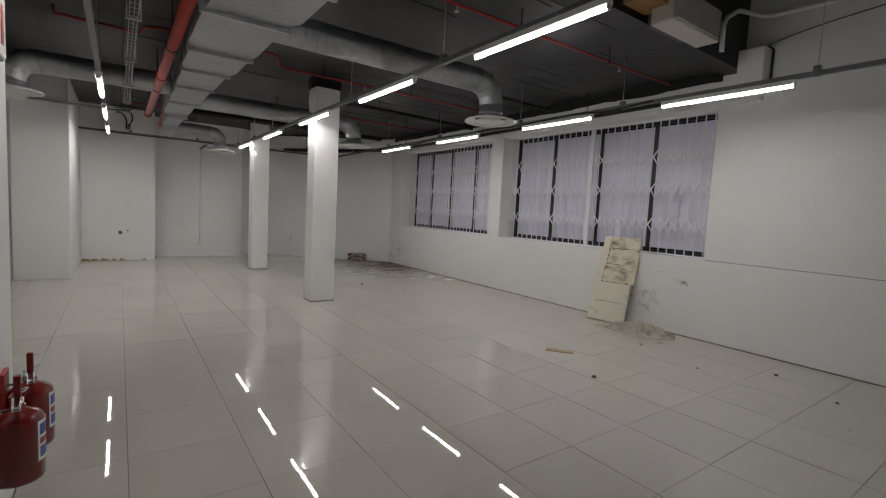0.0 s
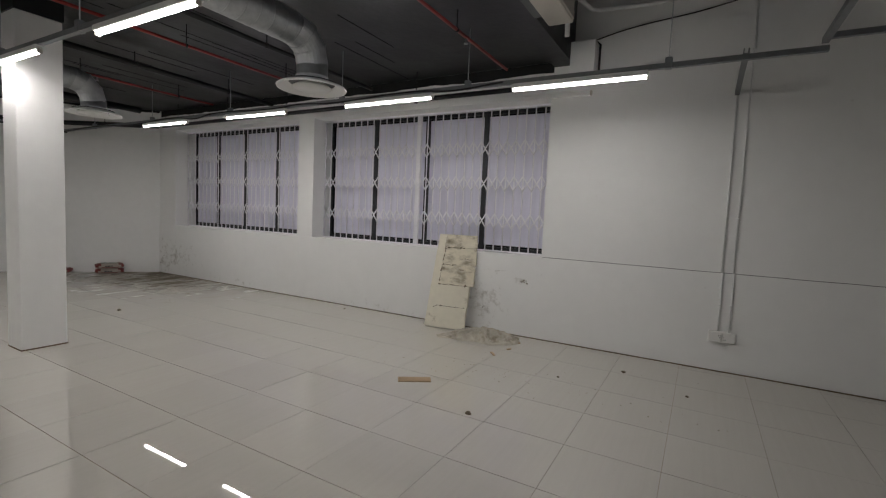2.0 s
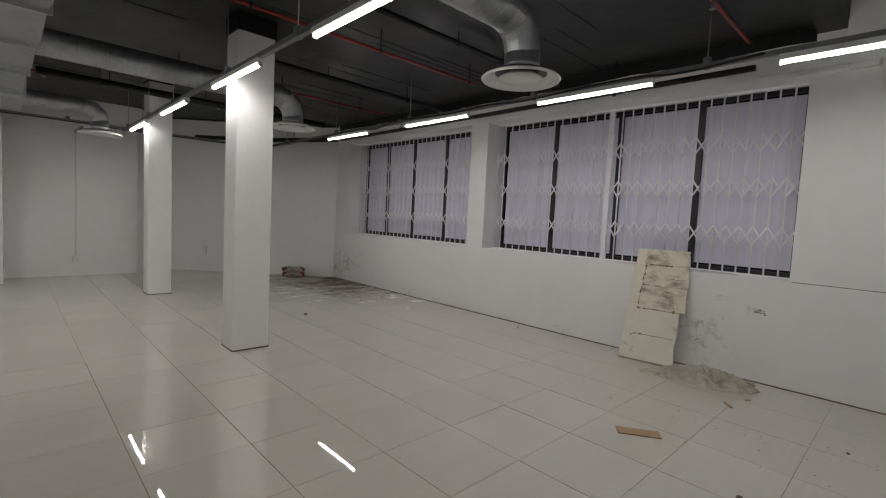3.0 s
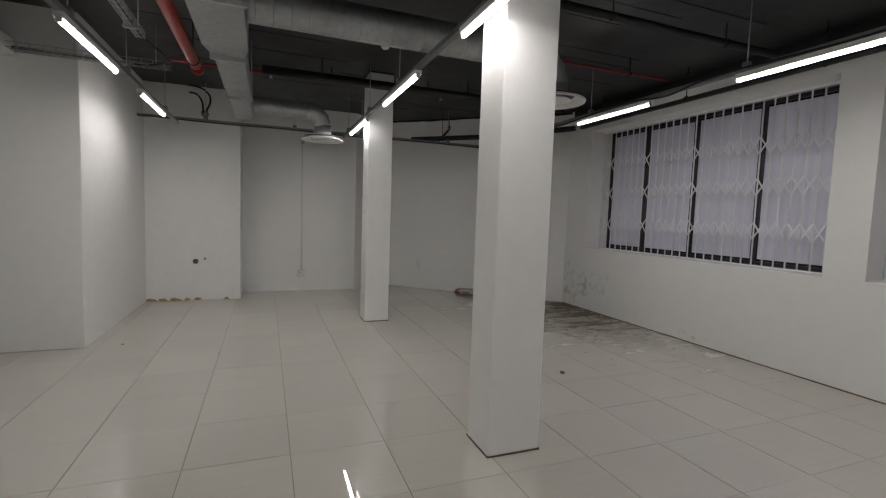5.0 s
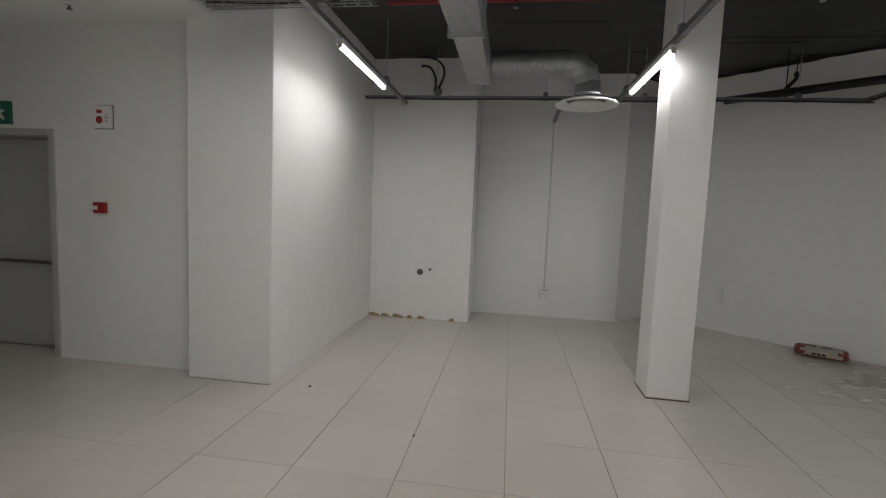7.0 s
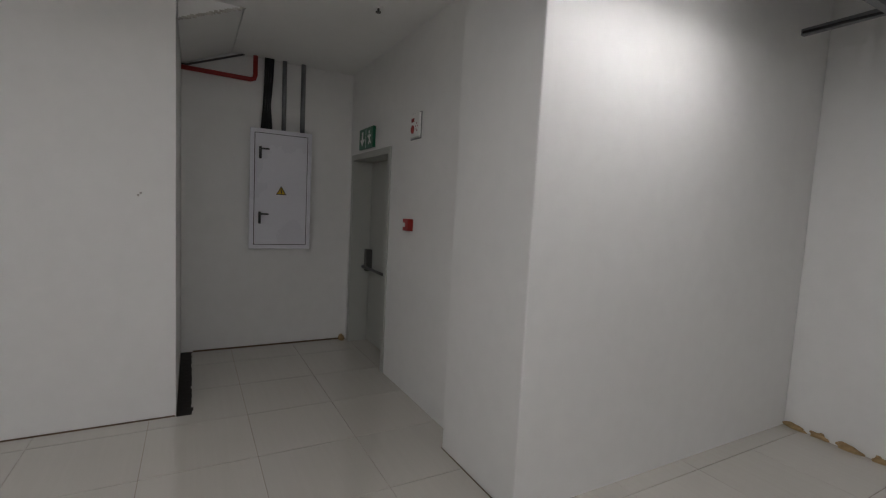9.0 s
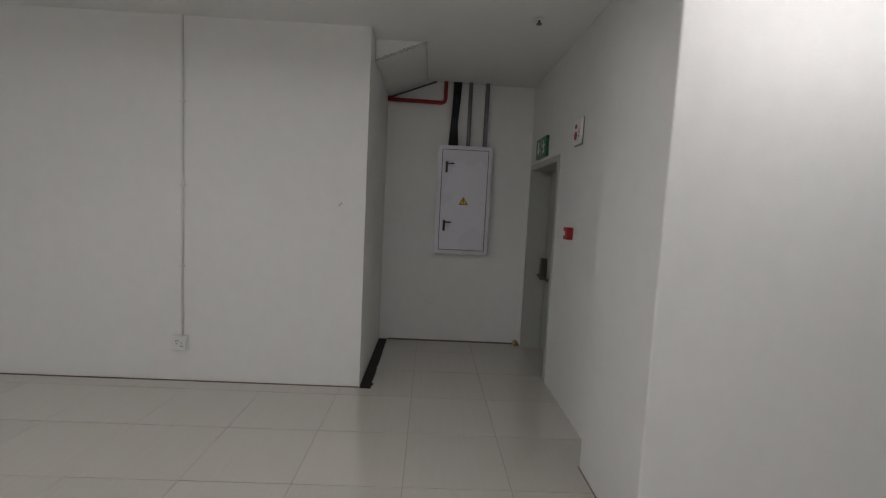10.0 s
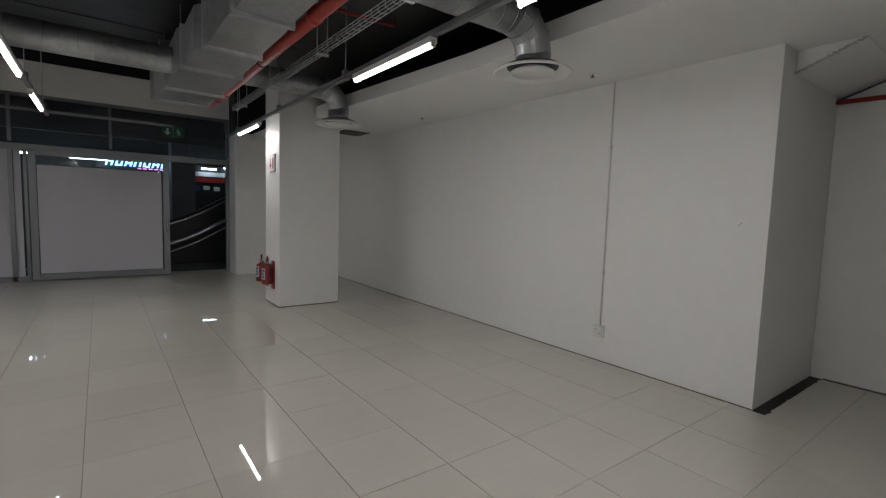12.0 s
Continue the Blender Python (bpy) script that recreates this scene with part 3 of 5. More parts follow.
cable("cable", [(EL[0] - 0.03, y, TZ + 0.07 - 0.05 * (i % 2) * (0.4 + 0.6 * ((i * 7) % 5) / 5)) for i, y in enumerate([3.3, 3.9, 4.3, 5.6, 6.1, 6.5, 7.9, 8.3, 8.8, 10.1, 11.2, 12.6])], 0.010, "black cable sagging along the trunking")
cable("cable", [(-0.4, 12.66, TZ + 0.06), (0.6, 12.67, TZ + 0.045), (1.6, 12.66, TZ + 0.05), (2.7, 12.67, TZ + 0.035), (4.0, 12.66, TZ + 0.05), (5.2, 12.66, TZ + 0.04)], 0.009, "black cable along the back trunking")


# ---- ducts ----
def air_branch(x0, x1, y, z, label, low=2.60, r=0.135, elbow=0.24):
    """A spiral duct from the main duct out to a drop with a round diffuser."""
    ob = thing("air_duct", (x1, y, low), label, "duct", "spiral ducts")
    s = 1 if x1 > x0 else -1
    zc = z - low
    run, radii = [], []
    n = int(abs(x1 - x0 - s * elbow) / 0.125)
    for k in range(n + 1):
        x = x0 - x1 + s * 0.125 * k
        for off, rr in ((0.0, r), (0.055, r), (0.059, r), (0.060, r + 0.0022), (0.066, r + 0.0022), (0.067, r), (0.071, r)):
            run.append((x + s * off, 0, zc)), radii.append(rr)
    run.append((-s * elbow, 0, zc)), radii.append(r)
    part("spiral_pipe", tube(bmesh.new(), run, radii, 28), DUCT, ob, "spiral-wound galvanised pipe")
    bend, br = [], []
    for k in range(4):
        a = math.pi / 2 * k / 3
        p = (-s * elbow + s * elbow * math.sin(a), 0, zc - elbow + elbow * math.cos(a))
        bend.append(p), br.append(r + 0.003)
    bm = bmesh.new()
    tube(bm, bend, br, 28)
    for k in (1, 2):
        a = math.pi / 2 * k / 3
        c, dvec = Vector(bend[k]), Vector((s * math.cos(a), 0, -math.sin(a))) * 0.007
        tube(bm, [c - dvec, c + dvec], r + 0.010, 28)
    for f in bm.faces:
        f.smooth = False
    part("elbow", bm, GALV, ob, "segmented galvanised elbow")
    neck = bmesh.new()
    top = zc - elbow
    turned(neck, [(r, 0.055), (r, top * 0.45), (r + 0.007, top * 0.45 + 0.004), (r + 0.007, top * 0.45 + 0.018), (r, top * 0.45 + 0.022), (r + 0.002, top + 0.01)], 28)
    part("neck", neck, GALV, ob, "galvanised drop pipe")
    dif = bmesh.new()
    turned(dif, [(r + 0.012, 0.064), (0.20, 0.052), (0.295, 0.022), (0.305, 0.012), (0.30, 0.0), (0.285, 0.002), (0.235, 0.030), (0.20, 0.06)], 40)
    d = part("diffuser", dif, WHITE_METAL, ob, "round white air diffuser")
    # a black plate closes the ring and draws the dark gap round the disc
    dark_plate = bmesh.new()
    turned(dark_plate, [(0.222, 0.052), (0.222, 0.0585)], 40)
    part("dark_plate", dark_plate, BLACK_PLASTIC, d, "black plate standing in for shade in the opening")
    disc = bmesh.new()
    turned(disc, [(0.02, 0.050), (0.13, 0.042), (0.172, 0.016), (0.168, 0.008), (0.02, 0.003)], 40)
    part("disc", disc, WHITE_METAL, d)
    return ob


air_branch(1.30, 3.885, 4.62, 3.03, "galvanised spiral duct with round diffuser over the windows side", low=2.58)
air_branch(1.21, 3.828, 8.41, 3.0, "galvanised spiral duct with diffuser behind the column")
air_branch(1.12, 2.134, 11.88, 2.99, "short galvanised spiral duct with diffuser at the back", low=2.575, r=0.122, elbow=0.20)
air_branch(0.86, -0.76, 7.76, 3.02, "galvanised spiral duct dropping beside the soffit", low=2.635)
air_branch(0.80, -0.62, 4.42, 3.10, "galvanised spiral duct dropping near the broad column", low=2.65)

main = thing("main_duct", (1.045, 7.4, 2.85), "long rectangular galvanised air duct with flanged joints", "duct")
sections = [(3.35, 4.15, -0.26, 0.36, 0.0, 0.48), (4.15, 5.20, -0.28, 0.29, 0.0, 0.40), (5.20, 6.00, -0.25, 0.26, 0.0, 0.36), (6.00, 6.9, -0.22, 0.20, 0.0, 0.34),
            (6.9, 8.05, -0.20, 0.18, 0.0, 0.32), (8.05, 9.2, -0.19, 0.16, 0.0, 0.30), (9.2, 10.5, -0.12, 0.125, -0.03, 0.25), (10.5, 11.86, -0.09, 0.125, -0.08, 0.19)]
for i, (y0, y1, xa, xb, za, zb) in enumerate(sections):
    nx = sections[i + 1] if i + 1 < len(sections) else sections[i]
    bm = bmesh.new()
    ends = []
    for y, (a, b, c, d) in ((y0, (xa, xb, za, zb)), (y1 - 0.18, (xa, xb, za, zb)), (y1, nx[2:])):
        ends.append([bm.verts.new((u, y - 7.4, w)) for u, w in ((a, c), (b, c), (b, d), (a, d))])
    for p, q in zip(ends, ends[1:]):
        for k in range(4):
            bm.faces.new((p[k], p[(k + 1) % 4], q[(k + 1) % 4], q[k]))
    bm.faces.new(ends[0][::-1]), bm.faces.new(ends[-1])
    part("duct_section", bm, DUCT, main)
    fl = boxes((xa - 0.03, y0 - 7.422, za - 0.03, xb + 0.03, y0 - 7.403, zb + 0.03), (xa - 0.026, y0 - 7.398, za - 0.026, xb + 0.026, y0 - 7.382, zb + 0.026))
    part("flange", fl, GALV, main, "bolted duct flange")
    part("hanger_rod", tube(bmesh.new(), [(xa - 0.02, y0 - 7.41, zb), (xa - 0.02, y0 - 7.41, SLAB - 2.85)], 0.005, 8), GALV, main)
    part("hanger_rod", tube(bmesh.new(), [(xb + 0.02, y0 - 7.41, zb), (xb + 0.02, y0 - 7.41, SLAB - 2.85)], 0.005, 8), GALV, main)
part("riser", boxes((0.02, -3.9, 0.483, 0.34, -3.4, 0.565)), DUCT, main, "duct stub up to the slab")


# ---- pipes, tray ----
def pipe(name, points, r, mat, label, hangers=(), couplings=(), category="pipe"):
    ob = thing(name, points[0], label, category)
    o = Vector(points[0])
    pts = [Vector(p) - o for p in points]
    part("run", tube(bmesh.new(), pts, r, 16), mat, ob)
    for h in hangers:
        h = Vector(h) - o
        part("hanger", tube(bmesh.new(), [h, (h.x, h.y, SLAB - o.z)], 0.006, 8), BLACK_PIPE, ob)
        part("clamp", tube(bmesh.new(), [h - (pts[-1] - pts[0]).normalized() * 0.012, h + (pts[-1] - pts[0]).normalized() * 0.012], r + 0.006, 16), BLACK_PIPE, ob)
    for c in couplings:
        c = Vector(c) - o
        d = (pts[-1] - pts[0]).normalized() * 0.035
        part("coupling", tube(bmesh.new(), [c - d, c - d * 0.9, c + d * 0.9, c + d], [r, r + 0.010, r + 0.010, r], 16), mat, ob)
    return ob


RX, RZ = 0.69, 2.93
pipe("sprinkler_main", [(RX, 3.1, RZ), (RX, 9.98, RZ)], 0.050, RED_PIPE, "thick red sprinkler main hung under the slab",
     [(RX, y, RZ) for y in (3.6, 5.6, 7.7, 9.8)], [(RX, y, RZ) for y in (4.0, 6.95, 10.1)])
pipe("sprinkler_pipe", [(0.94, 9.2, 3.24), (0.94, 9.9, 3.13), (0.94, 11.2, 2.92), (0.94, 11.3, 2.91)], 0.030, RED_PIPE, "sloping red sprinkler pipe at the back")
for y, xa, xb, z in ((3.62, 1.5, 5.95, 3.24), (6.45, 2.0, 5.3, 3.20), (9.05, 0.75, 5.9, 3.24), (11.05, 0.3, 5.0, 3.24)):
    hp = [(x, y, z) for x in np.arange(xa + 0.5, xb, 1.35)]
    ob = pipe("sprinkler_branch", [(xa, y, z), (xb, y, z)], 0.016, RED_DARK, "thin dark red sprinkler pipe under the slab", hp)
    for x in np.arange(xa + 1.1, xb, 2.3):
        part("sprinkler_head", tube(bmesh.new(), [(x - xa, 0, 0), (x - xa, 0, -0.05), (x - xa, 0, -0.055), (x - xa, 0, -0.062)], [0.010, 0.010, 0.022, 0.022], 12), GALV, ob, "small metal sprinkler head")
pipe("sprinkler_pipe", [(-0.26, 6.47, 3.33), (-0.25, 6.47, 3.25), (0.46, 6.47, 3.24), (0.50, 6.24, 3.25), (0.62, 6.2, 3.26), (1.75, 6.2, 3.26), (1.84, 6.22, 3.25), (1.92, 6.43, 3.21), (2.0, 6.45, 3.20)], 0.016, RED_DARK, "dark red sprinkler pipe with a dogleg")
pipe("black_pipe", [(1.3, 10.78, 3.20), (5.6, 10.78, 3.20)], 0.055, BLACK_PIPE, "black painted drain pipe under the slab", [(2.0, 10.78, 3.20), (4.0, 10.78, 3.20)])
pipe("black_pipe", [(3.2, 8.0, 3.28), (6.2, 7.9, 3.22)], 0.035, BLACK_PIPE, "slim black pipe under the slab", [(4.1, 7.97, 3.26), (5.4, 7.927, 3.236)])
pipe("black_pipe", [(2.9, 5.9, 3.32), (6.2, 5.8, 3.28)], 0.025, BLACK_PIPE, "slim black pipe above the windows side", [(4.4, 5.855, 3.302)])
pipe("black_pipe", [(6.15, 3.6, 3.06), (6.15, 11.0, 3.02)], 0.03, BLACK_PIPE, "black pipe along the window wall", [(6.15, y, 3.04) for y in (5.0, 7.5, 9.0, 10.5)])
pipe("black_pipe", [(3.9, 13.1, 2.92), (5.1, 12.35, 2.97), (6.1, 11.1, 3.02)], 0.045, BLACK_PIPE, "thick black pipe round the back corner", [(4.4, 12.79, 2.94), (5.5, 11.85, 2.99)])

pipe("black_pipe", [(4.42, 13.05, 2.93), (4.63, 13.05, 3.16), (4.63, 13.05, 3.24)], 0.022, BLACK_PIPE, "short slanting black pipe over the back trunking", [(4.63, 13.05, 3.2)])

tray = bmesh.new()
for dx in (-0.03, 0.0, 0.03):
    tube(tray, [(dx, 0, 0), (dx, 6.3, 0)], 0.0035, 5)
for dx in (-0.03, 0.03):
    for dz in (0.025, 0.05):
        tube(tray, [(dx, 0, dz), (dx, 6.3, dz)], 0.0035, 5)
for k in range(64):
    tube(tray, [(-0.03, k * 0.0995, 0.05), (-0.03, k * 0.0995, 0), (0.03, k * 0.0995, 0), (0.03, k * 0.0995, 0.05)], 0.0035, 5)
basket = thing("cable_tray", (0.37, 3.0, 2.91), "galvanised wire basket cable tray", "cable tray", "wire baskets")
part("basket", tray, GALV, basket)
for y in (0.5, 1.9, 3.3, 4.7, 6.0):
    part("bracket", boxes((-0.055, y - 0.015, -0.026, 0.055, y + 0.015, -0.006)), GALV, basket, "flat support bracket")
    part("rod", tube(bmesh.new(), [(-0.047, y, -0.03), (-0.047, y, SLAB - 2.91)], 0.005, 8), GALV, basket)
    part("rod", tube(bmesh.new(), [(0.047, y, -0.03), (0.047, y, SLAB - 2.91)], 0.005, 8), GALV, basket)
tray2 = bmesh.new()
for dy in (-0.075, -0.025, 0.025, 0.075):
    tube(tray2, [(0, dy, 0), (1.35, dy, 0)], 0.0035, 5)
for k in range(14):
    tube(tray2, [(k * 0.1, -0.075, 0.05), (k * 0.1, -0.075, 0), (k * 0.1, 0.075, 0), (k * 0.1, 0.075, 0.05)], 0.0035, 5)
for dy in (-0.075, 0.075):
    tube(tray2, [(0, dy, 0.05), (1.35, dy, 0.05)], 0.0035, 5)
basket2 = thing("cable_tray", (-0.94, 10.36, 2.955), "dark wire basket tray crossing to the pier", "cable tray", "wire baskets")
part("basket", tray2, GALV, basket2)
for x in (0.5, 1.2):
    part("rod", tube(bmesh.new(), [(x, 0.08, 0), (x, 0.08, SLAB - 2.955)], 0.005, 8), GALV, basket2)
cable("cable", [(-0.9, 10.34, 2.97), (-0.2, 10.37, 2.968), (0.33, 10.2, 2.95), (0.375, 9.2, 2.928), (0.365, 7.0, 2.926), (0.375, 4.5, 2.926), (0.37, 3.05, 2.926)], 0.010, "bundle of black cables in the wire basket")


# ---- exit recess ----
door = tagged(new("door_1"), "closed grey-green steel exit door with push bar", "door", "", "structure")
door.matrix_world = pose(DX0, 10.59, 0)
DW = DX1 - DX0
part("door_frame", boxes((-0.004, -0.012, 0, 0.055, 0.25, DH - 0.055), (DW - 0.055, -0.012, 0, DW + 0.004, 0.25, DH - 0.055), (-0.004, -0.012, DH - 0.055, DW + 0.004, 0.25, DH + 0.004)), DOOR_GREY, door)
part("leaf", bevelled(boxes((0.058, 0.20, 0.012, DW - 0.058, 0.245, DH - 0.058)), 0.003, 1), DOOR_GREY, door)
bar = part("push_bar", tube(bmesh.new(), [(0.03, 0.13, 0.84), (DW - 0.12, 0.13, 0.84)], 0.016, 14), STEEL_BAR, door, "dull steel push bar")
part("latch_box", bevelled(boxes((0.09, 0.13, 0.80, 0.16, 0.205, 1.04)), 0.008), STEEL_BAR, bar, "dull steel latch case")
part("latch_box", bevelled(boxes((DW - 0.16, 0.13, 0.80, DW - 0.10, 0.205, 0.92)), 0.008), STEEL_BAR, bar, "dull steel latch case")

panel = thing("distribution_board", (-3.73, 9.84, 1.045), "white electrical distribution board with warning triangle", "electrical panel")
PW, PH, PD = 0.285, 1.165, 0.12
part("case", bevelled(boxes((0, -PW, 0, PD - 0.02, PW, PH)), 0.006), PANEL_WHITE, panel)
part("rim", bevelled(boxes((PD - 0.02, -PW - 0.012, -0.012, PD - 0.002, PW + 0.012, PH + 0.012)), 0.004, 1), PANEL_WHITE, panel)
leaf = part("door_leaf", bevelled(boxes((PD - 0.002, -PW + 0.035, 0.035, PD + 0.008, PW - 0.035, PH - 0.035)), 0.003, 1), PANEL_WHITE, panel)
# black sheet behind the leaf paints the shadow line round its edge
part("door_gap", boxes((PD - 0.0035, -PW + 0.029, 0.029, PD + 0.0005, PW - 0.029, PH - 0.029)), BLACK_PLASTIC, panel, "dark sheet drawing the shadow gap round the door")
for z in (0.30, 0.94):
    h = part("latch", bevelled(boxes((PD + 0.008, -PW + 0.07, z - 0.06, PD + 0.03, -PW + 0.095, z + 0.06)), 0.005), BLACK_PLASTIC, leaf, "black swing latch")
    part("lever", bevelled(boxes((PD + 0.03, -PW + 0.08, z + 0.03, PD + 0.045, -PW + 0.165, z + 0.045)), 0.004), BLACK_PLASTIC, panel, "black latch lever")


def triangle(r, x0, x1, cz):
    bm = bmesh.new()
    a = [bm.verts.new((x0, r * math.sin(t), cz + r * math.cos(t))) for t in (0, 2.0944, 4.18879)]
    b = [bm.verts.new((x1, r * math.sin(t), cz + r * math.cos(t))) for t in (0, 2.0944, 4.18879)]
    bm.faces.new(a), bm.faces.new(b)
    for k in range(3):
        bm.faces.new((a[k], a[(k + 1) % 3], b[(k + 1) % 3], b[k]))
    return bm


warn = part("warning_sign", triangle(0.058, PD + 0.009, PD + 0.0115, 0.565), BLACK_PLASTIC, leaf, "black and yellow warning triangle")
part("sign_face", triangle(0.043, PD + 0.0115, PD + 0.013, 0.565), YELLOW, panel, "yellow triangle face")
bolt = bmesh.new()
box(bolt, PD + 0.013, -0.006, 0.575, PD + 0.014, 0.004, 0.595), box(bolt, PD + 0.013, -0.003, 0.558, PD + 0.014, 0.007, 0.575), box(bolt, PD + 0.013, 0.001, 0.545, PD + 0.014, 0.005, 0.558)
part("flash", bolt, BLACK_PLASTIC, panel)
for y, r, mat, lab in ((9.865, 0.022, TRUNK, "grey conduit pipe above the board"), (10.05, 0.024, TRUNK, "grey conduit pipe above the board")):
    pipe("conduit_pipe", [(-3.68, y, 2.22), (-3.68, y, SOF + 0.02)], r, mat, lab, category="conduit")
bundle = thing("cable_bundle", (-3.68, 9.70, 2.215), "loose bundle of black mains cables", "cable")
for k in range(6):
    a = 0.014 * (k - 2.5)
    part("cable_strand", tube(bmesh.new(), [(0.012 * (k % 2), a * 1.3, 0), (0.015 * ((k + 1) % 2), a * 0.8, 0.25), (0.012 * (k % 2) - 0.01, a * 0.9 + 0.015, 0.5), (0, a + 0.02, 0.71)], 0.011, 8), CABLE, bundle)
pipe("red_pipe", [(-3.68, 8.96, 2.695), (-3.68, 9.545, 2.685), (-3.68, 9.58, 2.697), (-3.68, 9.59, 2.735), (-3.68, 9.59, SOF + 0.01)], 0.022, RED_DARK, "dark red fire pipe in the recess")
brace = boxes((-3.72, 8.96, 2.725, -3.70, 9.0, 2.735))
solid("angle_iron", tube(brace, [(-3.70, 8.97, 2.715), (-3.70, 9.49, SOF)], 0.010, 6), STEEL_BAR, "bent dark steel angle under the soffit", "bracket")

# sloping underside of the stair that fills the pocket
wedge = bmesh.new()
w0 = [(-2.525, 8.961, 2.74), (-2.525, 8.961, SOF + 0.145), (-2.525, 9.381, SOF + 0.145), (-2.525, 9.381, SOF)]
w1 = [(-3.725, 8.961, 2.74), (-3.725, 8.961, SOF + 0.145), (-3.725, 9.381, SOF + 0.145), (-3.725, 9.381, SOF)]
a, b = [wedge.verts.new(p) for p in w0], [wedge.verts.new(p) for p in w1]
wedge.faces.new(a), wedge.faces.new(b)
for k in range(4):
    wedge.faces.new((a[k], a[(k + 1) % 4], b[(k + 1) % 4], b[k]))
setting("soffit_wedge", wedge, SOFFIT, "sloping white plaster underside with rough edge", "ceiling")


torn = bmesh.new()
for k in range(26):
    t = k / 25
    z = 2.74 + (SOF - 2.74) * t + 0.012 * noise.noise(Vector((k * 0.9, 2, 0)))
    r = 0.006 + 0.010 * abs(noise.noise(Vector((k * 1.3, 7, 0))))
    y = 8.961 + 0.42 * t
    box(torn, -2.5245, y - 0.012, z - r, -2.5195, y + 0.012, z + r)
setting("soffit_torn_edge", torn, SCUFF, "chipped plaster along the stair underside", "trim")


def sign_box(name, at, w, h, d, body, label, category, face="y"):
    """A thin wall plate; its local x runs along the wall and its front faces local -y."""
    ob = thing(name, at, label, category, turn=0 if face == "y" else 90)
    part("plate", bevelled(boxes((-w / 2, -d, -h / 2, w / 2, 0, h / 2)), 0.004), body, ob)
    return ob


def bits(ob, name, d, mat, rects, label=""):
    bm = bmesh.new()
    for x0, z0, x1, z1 in rects:
        box(bm, x0, -d - 0.0015, z0, x1, -d + 0.001, z1)
    return part(name, bm, mat, ob, label)


def arrow(ob, d, mat, cx, cz, h, w):
    bm = bmesh.new()
    pts = [(-0.16 * w, 0.5 * h), (0.16 * w, 0.5 * h), (0.16 * w, -0.05 * h), (0.5 * w, -0.05 * h), (0, -0.5 * h), (-0.5 * w, -0.05 * h), (-0.16 * w, -0.05 * h)]
    f = [bm.verts.new((cx + x, -d - 0.0015, cz + z)) for x, z in pts]
    g = [bm.verts.new((cx + x, -d + 0.001, cz + z)) for x, z in pts]
    bm.faces.new(f), bm.faces.new(g)
    for k in range(7):
        bm.faces.new((f[k], f[(k + 1) % 7], g[(k + 1) % 7], g[k]))
    part("arrow", bm, mat, ob)


def exit_sign(at, turn=0):
    ob = sign_box("exit_sign", at, 0.40, 0.20, 0.03, EXIT_GREEN, "green emergency exit sign with white arrow", "sign")
    ob.matrix_world = pose(*at, 0, 0, turn)
    bits(ob, "divider", 0.03, SIGN_WHITE, [(-0.004, -0.09, 0.004, 0.09)])
    arrow(ob, 0.03, SIGN_WHITE, -0.1, 0, 0.14, 0.13)
    # plain doorway-and-figure pictogram
    bm = bmesh.new()
    for x0, z0, x1, z1, r in ((-0.02, -0.015, 0.02, 0.03, 20), (-0.012, -0.07, 0.010, -0.01, 30), (0.012, -0.065, 0.034, -0.005, -35), (-0.05, 0.005, -0.015, 0.022, 20), (0.015, 0.005, 0.05, 0.02, -25), (-0.018, 0.038, 0.010, 0.066, 0)):
        c = Matrix.Translation((0.1 + (x0 + x1) / 2, 0, (z0 + z1) / 2)) @ Matrix.Rotation(radians(r), 4, "Y")
        box(bm, -(x1 - x0) / 2, -0.0315, -(z1 - z0) / 2, (x1 - x0) / 2, -0.029, (z1 - z0) / 2, c)
    part("pictogram", bm, SIGN_WHITE, ob)
    return ob


exit_sign((-3.155, 10.588, 2.18))
alarm = sign_box("fire_alarm_sign", (-2.035, 10.588, 2.155), 0.17, 0.19, 0.022, SIGN_WHITE, "white fire alarm sign with red bell symbol", "sign")
disc = bmesh.new()
turned(disc, [(0.032, 0), (0.032, 0.0025)], 20)
bmesh.ops.rotate(disc, verts=disc.verts[:], cent=(0, 0, 0), matrix=Matrix.Rotation(radians(90), 3, "X"))
bmesh.ops.translate(disc, verts=disc.verts[:], vec=(-0.03, -0.022, -0.025))
part("bell", disc, SIGN_RED, alarm)
bits(alarm, "symbol", 0.022, SIGN_RED, [(-0.055, 0.03, -0.005, 0.06), (0.02, -0.01, 0.03, 0.0), (0.035, 0.012, 0.045, 0.022), (0.03, -0.035, 0.04, -0.025), (0.05, -0.01, 0.06, 0.0), (0.045, -0.045, 0.055, -0.035)])
part("rim", boxes((-0.092, -0.006, -0.102, 0.092, 0.0, 0.102)), TRUNK, alarm, "grey backing rim")
call = sign_box("fire_call_point", (-2.075, 10.588, 1.381), 0.105, 0.095, 0.045, SIGN_RED, "red break-glass fire call point", "call point")
bits(call, "glass_plate", 0.045, SIGN_WHITE, [(-0.048, -0.018, -0.005, 0.016)], "small white press plate")

